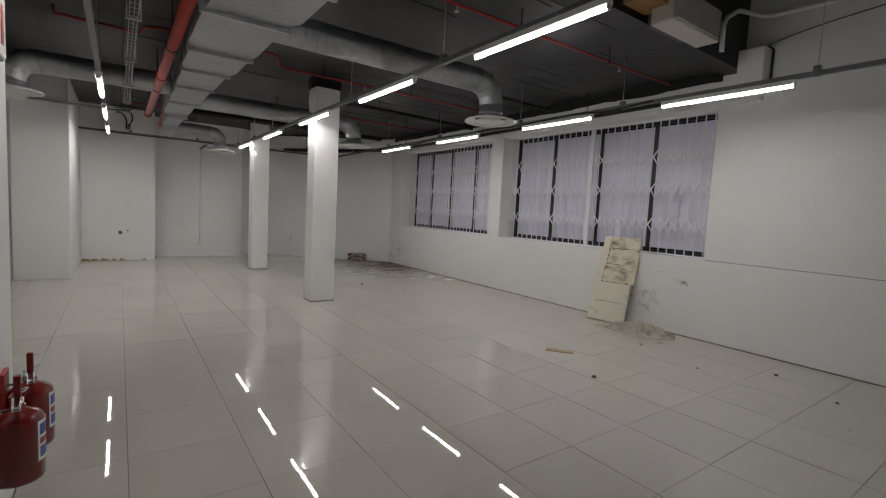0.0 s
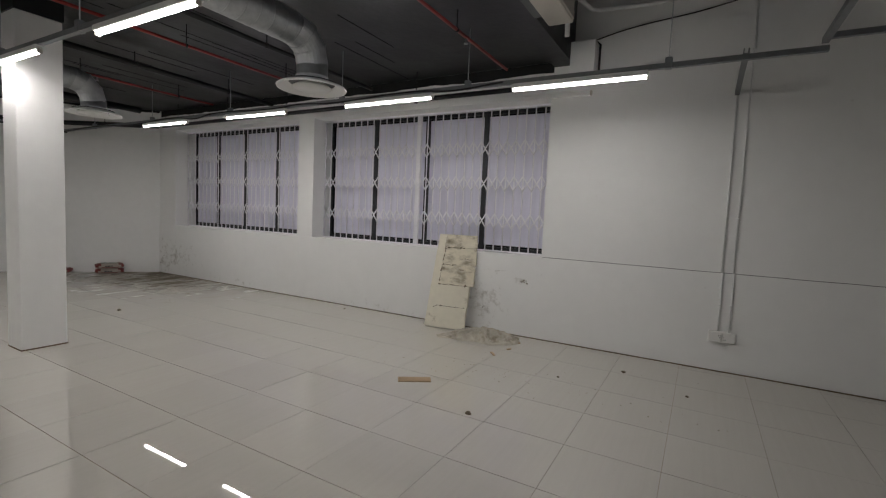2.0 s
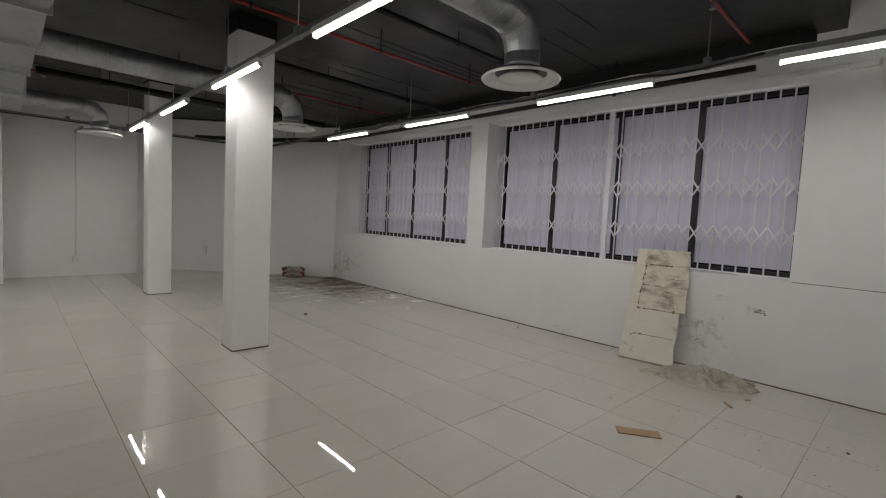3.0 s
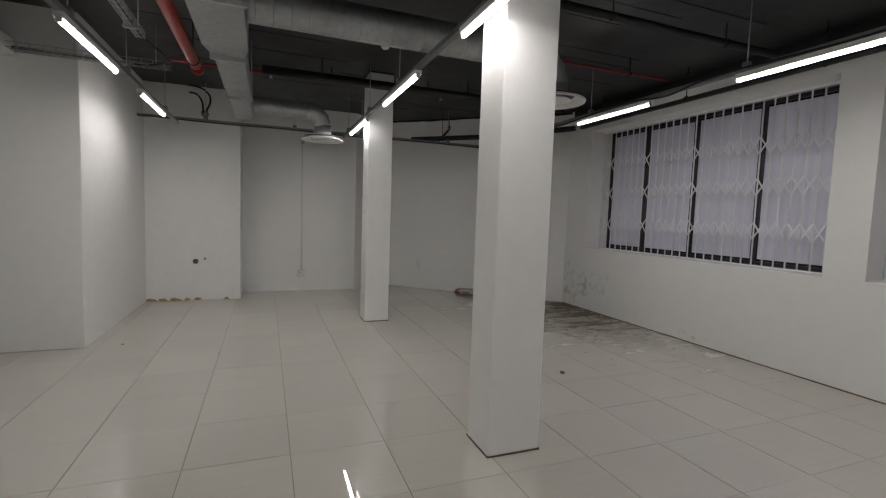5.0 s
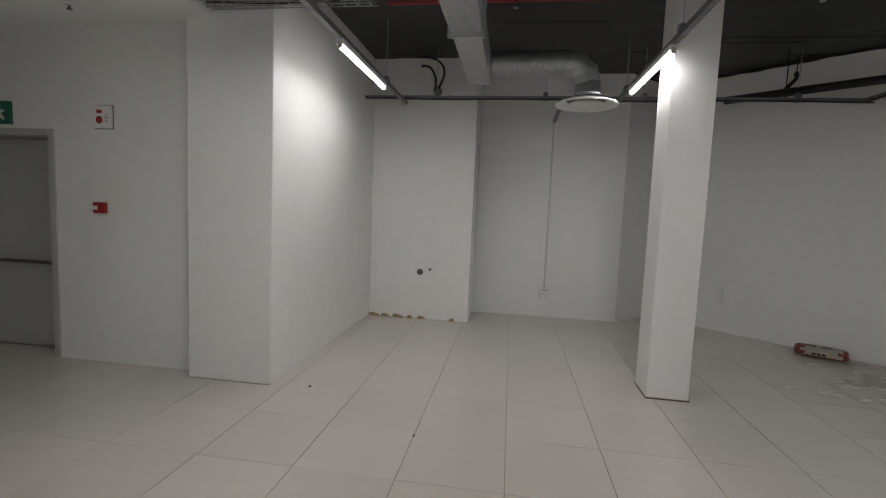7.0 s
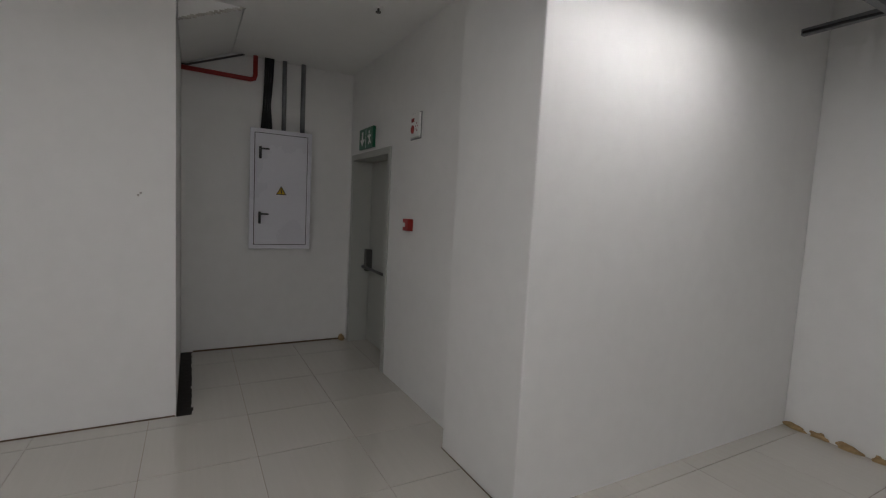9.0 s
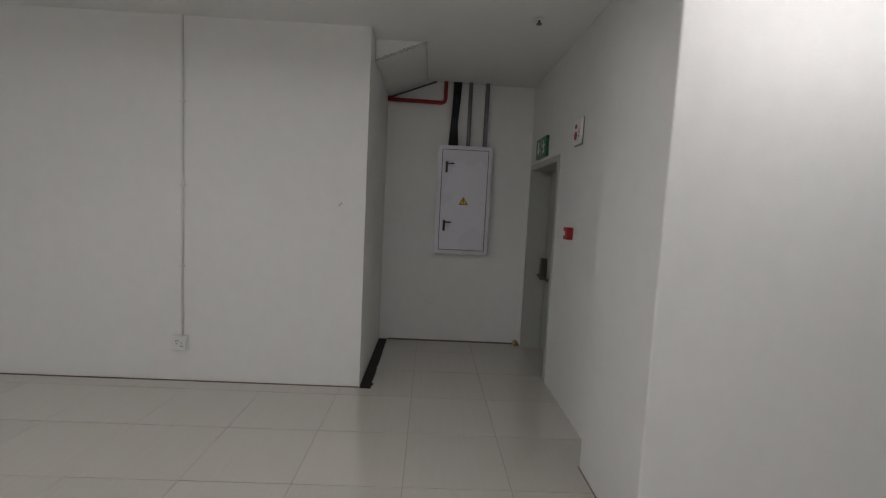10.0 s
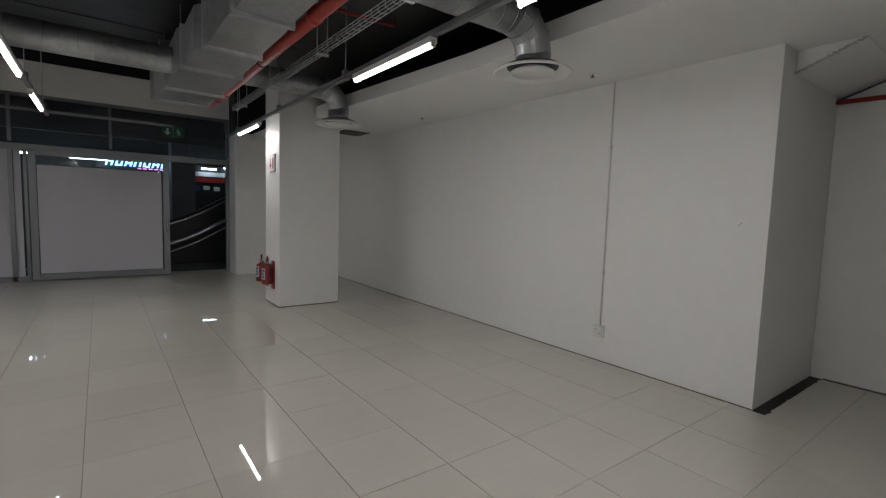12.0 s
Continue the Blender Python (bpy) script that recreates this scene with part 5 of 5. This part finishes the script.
crumpled("plastic_sheet", (5.95, 3.82, 0), -58, 0.50, 0.20, 0.23, "crumpled dusty plastic sheet on the floor", PLASTIC_SHEET, seed=3)
crumpled("plastic_scrap", (6.27, 3.58, 0), 20, 0.14, 0.09, 0.06, "thin torn scrap of dusty plastic at the wall foot", PLASTIC_SHEET, seed=8, n=18, m=12)
for x, y, turn, ln in ((6.05, 3.37, 25, 0.075), (5.47, 3.40, -50, 0.06), (5.75, 3.32, 70, 0.03)):
    solid("wood_splinter", ragged(bmesh.new(), -0.012, 0.012, -ln, ln, 0.0, 0.008, 5, 0.005), CARDBOARD, "thin brown splinter lying on the tiles", "splinter", "floor splinters", at=pose(x, y, 0.009, 90, 0, turn) @ Matrix.Rotation(radians(90), 4, "Z"))
sheets = bmesh.new()
for k, (a, b) in enumerate(((3.66, 4.02), (3.70, 3.98), (3.74, 4.06))):
    box(sheets, WX + 0.03 + 0.01 * k, a, SILL + 0.0045 + 0.004 * k, WX + 0.13 - 0.008 * k, b, SILL + 0.0075 + 0.004 * k)
solid("paper_sheets", sheets, PAPER_SHEET, "loose grey paper sheets lying on the window sill", "paper")
solid("cardboard_strip", bevelled(boxes((-0.055, -0.15, 0.0, 0.055, 0.15, 0.008)), 0.002, 1), CARDBOARD, "flat brown cardboard strip on the tiles", "cardboard", at=pose(4.31, 3.68, 0.001, 0, 0, 34))
for x, y, s, k in ((3.95, 2.95, 0.022, 1), (5.75, 2.08, 0.022, 2), (5.2, 2.6, 0.012, 3), (-0.1, 10.5, 0.012, 5), (4.1, 8.4, 0.025, 6), (0.9, 9.9, 0.01, 7), (6.2, 6.2, 0.015, 8), (5.4, 1.5, 0.014, 9)):
    bm = bmesh.new()
    bmesh.ops.create_icosphere(bm, subdivisions=2, radius=s)
    for v in bm.verts:
        v.co *= 1 + 0.5 * noise.noise(v.co * 60 + Vector((k, 0, 0)))
        v.co.z = max(-s * 0.35, v.co.z * 0.6)
    solid("rubble_crumb", bm, MUD, "small dark crumb of rubble on the tiles", "rubble", "floor crumbs", at=pose(x, y, s * 0.36))

def scatter(name, centre, spread, count, size, mat, label, seed, wall=None):
    """A thin drift of flakes lying on the floor."""
    rnd = random.Random(seed)
    bm = bmesh.new()
    for _ in range(count):
        x, y = rnd.gauss(centre[0], spread[0]), rnd.gauss(centre[1], spread[1])
        if wall and wall(x, y):
            continue
        s, a, n = size * rnd.uniform(0.25, 1.0) ** 1.5, rnd.uniform(0, 6.28), rnd.randint(5, 8)
        stretch, z = rnd.uniform(0.35, 1.0), rnd.uniform(0.0006, 0.0022)
        ring = []
        for k in range(n):
            t = 2 * math.pi * k / n
            r = s * rnd.uniform(0.55, 1.0)
            px, py = r * math.cos(t), r * math.sin(t) * stretch
            ring.append((x + px * math.cos(a) - py * math.sin(a), y + px * math.sin(a) + py * math.cos(a)))
        low, top = [bm.verts.new((p, q, 0.0002)) for p, q in ring], [bm.verts.new((x + (p - x) * 0.8, y + (q - y) * 0.8, z)) for p, q in ring]
        bm.faces.new(top)
        for k in range(n):
            bm.faces.new((low[k], low[(k + 1) % n], top[(k + 1) % n], top[k]))
    return solid(name, bm, mat, label, "dirt", kind="stuff")


beyond = lambda x, y: x > WX - 0.02 or (y - DIAG_A[1]) > (x - DIAG_A[0]) * (DIAG_B[1] - DIAG_A[1]) / (DIAG_B[0] - DIAG_A[0]) - 0.03
scatter("mortar_dust", (5.6, 10.3), (0.5, 0.7), 260, 0.030, MUD, "smears of dried mortar on the tiles", 2, beyond)
scatter("mortar_dust", (6.2, 11.0), (0.2, 0.4), 200, 0.035, MUD, "dried mortar dirt in the corner", 3, beyond)
scatter("footprint_dust", (4.9, 2.9), (0.18, 0.75), 90, 0.011, MUD, "faint dirty footprints on the tiles", 4, beyond)
scatter("floor_dust", (5.6, 3.6), (0.7, 1.3), 30, 0.008, MUD, "scattered dust near the window wall", 5, beyond)
for k, (x, y) in enumerate(((-0.34, 13.05), (-0.18, 13.05), (0.0, 13.03), (0.16, 13.03), (0.32, 13.03), (0.74, 13.03))):
    bm = bmesh.new()
    bmesh.ops.create_icosphere(bm, subdivisions=3, radius=0.042)
    for v in bm.verts:
        v.co *= 1 + 0.9 * noise.noise(v.co * 25 + Vector((k * 3, 0, 0)))
        v.co = Vector((v.co.x * (1.7, 1.2, 1.5, 0.8, 1.0, 0.7)[k], v.co.y * 0.35, max(-0.015, v.co.z * 0.6)))
    solid("plaster_crumb", bm, RUST, "rusty crumbled plaster at the wall foot", "plaster", "wall foot crumbs", at=pose(x, y, 0.016))
bm = bmesh.new()
bmesh.ops.create_icosphere(bm, subdivisions=2, radius=0.06)
for v in bm.verts:
    v.co = Vector((v.co.x, v.co.y * 0.5, max(-0.02, v.co.z * 0.8 * (1 + 0.4 * noise.noise(v.co * 30)))))
solid("plaster_crumb", bm, RUST, "rusty crumbled plaster by the exit door", "plaster", "wall foot crumbs", at=pose(-3.68, 10.53, 0.02))

# capped pipe stubs on the nib wall
for x, z, r in ((0.285, 0.638, 0.030), (0.42, 0.68, 0.013)):
    ob = thing("pipe_stub", (x, 13.05, z), "small dark capped pipe stub in the wall", "pipe stub", "pipe stubs")
    part("stub", tube(bmesh.new(), [(0, 0.0, 0), (0, -0.035, -0.004), (0.002, -0.05, -0.006)], [r, r * 0.9, r * 0.6], 12), STEEL_BAR, ob)
    part("rosette", tube(bmesh.new(), [(0, 0, 0), (0, -0.004, 0)], r * 1.35, 16), BLACK_PLASTIC, ob)

# cement sacks
def sack(at, turn, label, tilt=0):
    ob = thing("cement_sack", at, label, "sack", "cement sacks")
    ob.matrix_world = pose(*at, 0, tilt, turn)
    bm = bmesh.new()
    bmesh.ops.create_cube(bm, size=1)
    bmesh.ops.subdivide_edges(bm, edges=bm.edges[:], cuts=9, use_grid_fill=True)
    def shape(v):
        x, y, z = v.x * 2, v.y * 2, v.z * 2
        fat = (1 - abs(x) ** 6 * 0.55) * (1 - abs(y) ** 4 * 0.35)
        w = noise.noise(Vector((x * 2 + at[0] * 3, y * 2, z + at[1])))
        return Vector((x * 0.235 * (1 + 0.03 * w), y * 0.15 * (1 + 0.04 * w), 0.053 + z * 0.053 * fat + 0.010 * w * (z > 0)))
    for v in bm.verts:
        v.co = shape(v.co)
    for f in bm.faces:
        f.smooth = True
    low = min(v.co.z for v in bm.verts)
    for v in bm.verts:
        v.co.z -= low
    part("bag", bm.copy(), BAG_WHITE, ob)
    for name, test in (("red_end", lambda c: c.x < -0.165), ("red_end", lambda c: c.x > 0.165), ("red_band", lambda c: abs(c.x) < 0.13 and c.z < 0.03 and abs(c.y) > 0.11)):
        b2 = bm.copy()
        bmesh.ops.delete(b2, geom=[f for f in b2.faces if not test(f.calc_center_median())], context="FACES")
        for v in b2.verts:
            v.co = Vector((v.co.x * 1.008, v.co.y * 1.012, 0.002 + v.co.z * 1.02))
        part(name, b2, BAG_RED, ob, "red printed end of the sack")
    dark = bm.copy()
    bmesh.ops.delete(dark, geom=[f for f in dark.faces if not (f.calc_center_median().z > 0.085 and -0.03 < f.calc_center_median().y < 0.09 and abs(f.calc_center_median().x) < 0.13 and int((f.calc_center_median().x + 0.3) / 0.045) % 3)], context="FACES")
    for v in dark.verts:
        v.co.z += 0.0015
    part("print", dark, BLACK_PLASTIC, ob, "dark print on the top")
    bm.free()
    bl = bmesh.new()
    for k in range(3):
        box(bl, -0.08 + k * 0.045, -0.158, 0.045, -0.045 + k * 0.045, -0.146, 0.066)
    part("print", bl, BLACK_PLASTIC, ob, "dark printed bars")
    return ob


ANG = math.degrees(math.atan2(DIAG_B[1] - DIAG_A[1], DIAG_B[0] - DIAG_A[0]))
sack((5.01, 12.72, 0.001), ANG + 12, "red and white paper cement sack on the floor")
sack((5.67, 12.09, 0.001), ANG + 16, "red and white paper cement sack on the floor")
sack((5.66, 12.08, 0.108), ANG + 22, "red and white paper cement sack lying on another")

# ---- high bay: air conditioner, vent box, pipework ----
ac = thing("air_conditioner", (4.64, 2.76, 3.275), "white wall-type air conditioner unit, darkened for shade", "air conditioner")
part("casing", bevelled(boxes((-0.42, -0.13, 0, 0.42, 0.10, 0.30)), 0.02), AC_WHITE, ac)
part("flap", bevelled(boxes((-0.38, -0.142, 0.02, 0.38, -0.128, 0.09)), 0.004, 1), AC_WHITE, ac)
part("mount", boxes((-0.3, 0.10, 0.05, 0.3, 0.198, 0.25)), STEEL_BAR, ac)
solid("timber_board", boxes((3.95, 2.70, 3.42, 4.3, 2.965, 3.8)), TIMBER, "raw orange timber board on the beam", "timber")
solid("vent_box", bevelled(boxes((6.24, 2.69, 3.12, WX - 0.002, 2.965, 3.56)), 0.006, 1), WALL, "white boxed-in casing on the wall", "casing")
solid("casing_trim", tube(bmesh.new(), [(6.30, 2.96, 3.575), (6.40, 2.70, 3.575), (6.425, 2.672, 3.55), (6.425, 2.672, 3.15)], 0.012, 8), BLACK_PIPE, "black sealed edge pipe round the white casing", "trim")
# flat white bar with an end cap, built like a pelmet
spare = thing("wall_batten", (WX, 2.73, 2.985), "slim flat white bar fixed above the window", "lamp")
part("housing", bevelled(boxes((-0.045, 0.02, 0, 0, 1.20, 0.05)), 0.006, 1), WHITE_METAL, spare)
part("end_cap", bevelled(boxes((-0.048, 0, -0.003, 0, 0.02, 0.053)), 0.004, 1), TUBE_CAP, spare, "beige end cap")
pipe("drain_pipe", [(5.475, 2.8, 3.33), (5.46, 2.8, 3.60), (5.53, 2.8, 3.70), (5.76, 2.8, 3.83), (6.07, 2.8, 3.89), (6.30, 2.78, 3.92), (6.37, 2.70, 3.92), (6.38, 2.16, 3.90), (6.39, -0.6, 4.02)], 0.024, CONDUIT, "white painted drain pipe on the upper wall")
cable("cable", [(WX - 0.012, 2.85, 3.58), (WX - 0.012, 2.4, 3.68), (WX - 0.012, 1.6, 3.77), (WX - 0.012, 0.6, 3.95), (WX - 0.012, -0.7, 4.0)], 0.006, "thin black cable across the upper wall")
cable("cable", [(0.22, 12.98, 3.30), (0.31, 12.97, 3.29), (0.39, 12.97, 3.20), (0.415, 12.98, 3.0)], 0.014, "black cable loop above the back trunking")
cable("cable", [(0.20, 12.98, 3.41), (0.33, 12.97, 3.40), (0.47, 12.96, 3.33), (0.52, 12.96, 3.22), (0.45, 12.98, 3.02)], 0.014, "black cable loop above the back trunking")
jb = thing("junction_box", (0.435, 13.045, 3.0), "grey round junction box with cable tails", "junction box")
part("case", tube(bmesh.new(), [(0, 0, 0), (0, -0.06, 0)], 0.055, 20), TRUNK, jb)

# soffit fittings
for x, y in ((-1.87, 7.51), (-1.85, 4.6), (-1.93, 10.2), (-1.8, 1.6)):
    ob = thing("ceiling_sprinkler", (x, y, SOF), "small recessed ceiling sprinkler head", "sprinkler", "soffit sprinklers")
    part("rose", turned(bmesh.new(), [(0.035, 0), (0.033, -0.005), (0.012, -0.008)], 20), WHITE_METAL, ob)
    part("head", tube(bmesh.new(), [(0, 0, -0.006), (0, 0, -0.03), (0, 0, -0.031), (0, 0, -0.036)], [0.008, 0.008, 0.02, 0.02], 12), STEEL_BAR, ob)
# no hole is cut: a black plate paints the dark inside of the hatch
solid("access_hatch", boxes((-2.0, 2.2, SOF - 0.008, -1.5, 2.7, SOF - 0.001)), BLACK_PIPE, "black plate standing in for a dark hatch opening", "hatch")
smoke = thing("smoke_detector", (2.6, 9.94, SLAB), "white round smoke detector under the slab", "detector")
beacon = thing("slab_sensor", (4.6, 11.55, SLAB), "tiny white round sensor under the slab", "detector")
part("base", turned(bmesh.new(), [(0.022, 0), (0.022, -0.012), (0.012, -0.02)], 16), PLASTIC, beacon)
part("base", turned(bmesh.new(), [(0.05, 0), (0.05, -0.015), (0.042, -0.03), (0.028, -0.045), (0.02, -0.048)], 24), PLASTIC, smoke)

# plaster crack along the dado and scuffs on the window wall
crack = bmesh.new()
for k in range(40):
    y = -0.8 + k * 0.1
    box(crack, WX - 0.0128, y, SILL - 0.003 + 0.003 * noise.noise(Vector((y * 3, 0, 0))), WX - 0.0105, y + 0.101, SILL + 0.002 + 0.003 * noise.noise(Vector((y * 3, 0, 0))))
setting("wall_crack", crack, TRENCH, "thin dark crack along the dado top", "trim")
rnd = random.Random(21)
for k, (y, z) in enumerate(((8.745, 1.51), (8.76, 1.525))):
    bm = bmesh.new()
    bmesh.ops.create_icosphere(bm, subdivisions=1, radius=0.009)
    solid("wall_chip", bm, SCUFF, "tiny chip in the white wall", "chip", "wall chips", at=pose(-2.2665, y, z))
for y, z, s in ((3.40, 0.71, 0.03), (3.98, 0.32, 0.02), (11.64 - 0.06, 0.22, 0.02), (11.47, 0.38, 0.012), (11.18, 0.26, 0.014)):
    bm = bmesh.new()
    for i in range(7):
        cy, cz, r = y + rnd.gauss(0, s), z + rnd.gauss(0, s * 0.5), s * rnd.uniform(0.15, 0.5)
        ring = [(cy + r * rnd.uniform(0.5, 1.4) * math.cos(a), cz + r * rnd.uniform(0.3, 0.7) * math.sin(a)) for a in [2 * math.pi * k / 9 for k in range(9)]]
        face = [bm.verts.new((WX - 0.0134 - 0.0001 * i, p, q)) for p, q in ring]
        back = [bm.verts.new((WX - 0.0118, p, q)) for p, q in ring]
        bm.faces.new(face)
        for k in range(9):
            bm.faces.new((face[k], face[(k + 1) % 9], back[(k + 1) % 9], back[k]))
    setting("wall_scuff", bm, MUD, "grey chipped scuff on the white wall", "stain")

# ---- floor: joint bed first, then the tiles ----
setting("floor_bed", boxes((-3.9, -1.03, -0.08, 6.8, 14.5, -0.0045)), GROUT, "brown-grey tile joints of the floor", "floor")
ditch = bmesh.new()
for k in range(24):
    x = -3.725 + k * 0.0617
    box(ditch, x, 8.959, -0.003, x + 0.0617, 9.052 + 0.016 * noise.noise(Vector((k * 1.7, 3, 0))), 0.0012 + 0.0006 * (k % 2))
solid("floor_joint", ditch, TRENCH, "open dark channel along the recess wall", "floor joint", kind="structure")
gap = boxes((WX - 0.0145, -0.8, 0.0, WX - 0.0118, 11.65, 0.009), (-2.2652, 0.0, 0.0, -2.2625, 8.95, 0.006), (-3.7302, 9.06, 0.0, -3.7275, 10.58, 0.010), (-3.727, 9.06, -0.003, -3.705, 10.58, 0.002), (WX - 0.024, -0.8, -0.003, WX - 0.0125, 11.65, 0.0018), (-2.264, 0.0, -0.003, -2.252, 8.95, 0.0014), (-1.16, 10.452, -0.003, -0.42, 10.4595, 0.0012))
for k in range(150):
    y, w = -0.75 + k * 0.0826, 0.006 + 0.012 * abs(noise.noise(Vector((k * 0.31, 0, 0)))) + 0.006 * random.random()
    box(gap, WX - 0.013 - w, y, -0.002, WX - 0.0125, y + 0.083, 0.0022 + 0.0004 * (k % 2))
    if 0 < y < 8.86:
        w = 0.003 + 0.014 * max(0.0, noise.noise(Vector((k * 0.23, 5, 0)))) + 0.004 * random.random()
        box(gap, -2.2645, y, -0.002, -2.2645 + w, y + 0.083, 0.0022 + 0.0004 * (k % 2))
for k in range(19):
    y, w = 9.06 + k * 0.08, 0.012 + 0.022 * abs(noise.noise(Vector((k * 0.4, 9, 0))))
    box(gap, -3.7295, y, -0.002, -3.7295 + w, y + 0.0805, 0.0026 + 0.0004 * (k % 2))
setting("floor_edge_gap", gap, FOOT_DIRT, "dark brown open gap where floor meets wall", "floor joint")

TS, JOINT = 0.6, 0.0048
floor = tagged(new("floor"), "polished cream porcelain floor tiles with dark joints", "floor", "", "structure")
def tile_mesh(w, d):
    bm = bmesh.new()
    c, e, g = 0.0005, JOINT / 2, JOINT / 4
    low = [bm.verts.new(p) for p in ((e, g, -0.006), (w - e, g, -0.006), (w - e, d - g, -0.006), (e, d - g, -0.006))]
    rim = [bm.verts.new((v.co.x, v.co.y, -c)) for v in low]
    top = [bm.verts.new((v.co.x + (c if v.co.x < w / 2 else -c), v.co.y + (c if v.co.y < d / 2 else -c), 0)) for v in low]
    for a, b in ((low, rim), (rim, top)):
        for k in range(4):
            bm.faces.new((a[k], a[(k + 1) % 4], b[(k + 1) % 4], b[k]))
    bm.faces.new(top)
    return bm
def inside(x, y):
    if x > WX or y < -1.05 or x < -2.265 - 1.46 * (8.95 < y < 10.9):
        return False
    if y > 10.59 and x < -0.42 and not (x < DX1 and y < 10.9):
        return False
    if x < 0.95 and y > 13.1:
        return False
    if x < 2.97 and y > 13.8:
        return False
    return not (y - DIAG_A[1] > (x - DIAG_A[0]) * (DIAG_B[1] - DIAG_A[1]) / (DIAG_B[0] - DIAG_A[0]) + 0.1)
TX0, TY0 = 1.5 - 9 * TS, 9.4 - 18 * TS
shared = finish(tile_mesh(TS, TS), "tile", TILE)
rest, made, rnd = bmesh.new(), 0, random.Random(11)
for j in range(28):
    for i in range(18):
        x, y = TX0 + i * TS, TY0 + j * TS
        if not any(inside(x + u * TS, y + v * TS) for u in (0.02, 0.5, 0.98) for v in (0.02, 0.5, 0.98)):
            continue
        near = -2.2 < x < 4.2 and 1.0 < y < 12.5
        m = Matrix.Translation((x, y, rnd.uniform(-0.0006, 0))) @ Euler((rnd.gauss(0, 0.0007), rnd.gauss(0, 0.0007), 0)).to_matrix().to_4x4()
        if near and made < 300:
            ob = new("tile", shared)
            ob.parent, ob.matrix_local = floor, m
            made += 1
        else:
            bm = tile_mesh(TS, TS)
            bm.transform(m)
            tmp = bpy.data.meshes.new("tmp")
            bm.to_mesh(tmp)
            bm.free()
            rest.from_mesh(tmp)
            bpy.data.meshes.remove(tmp)
ob = part("tile_field", rest, TILE, floor, "further polished cream tiles")
tagged(ob, kind="stuff")
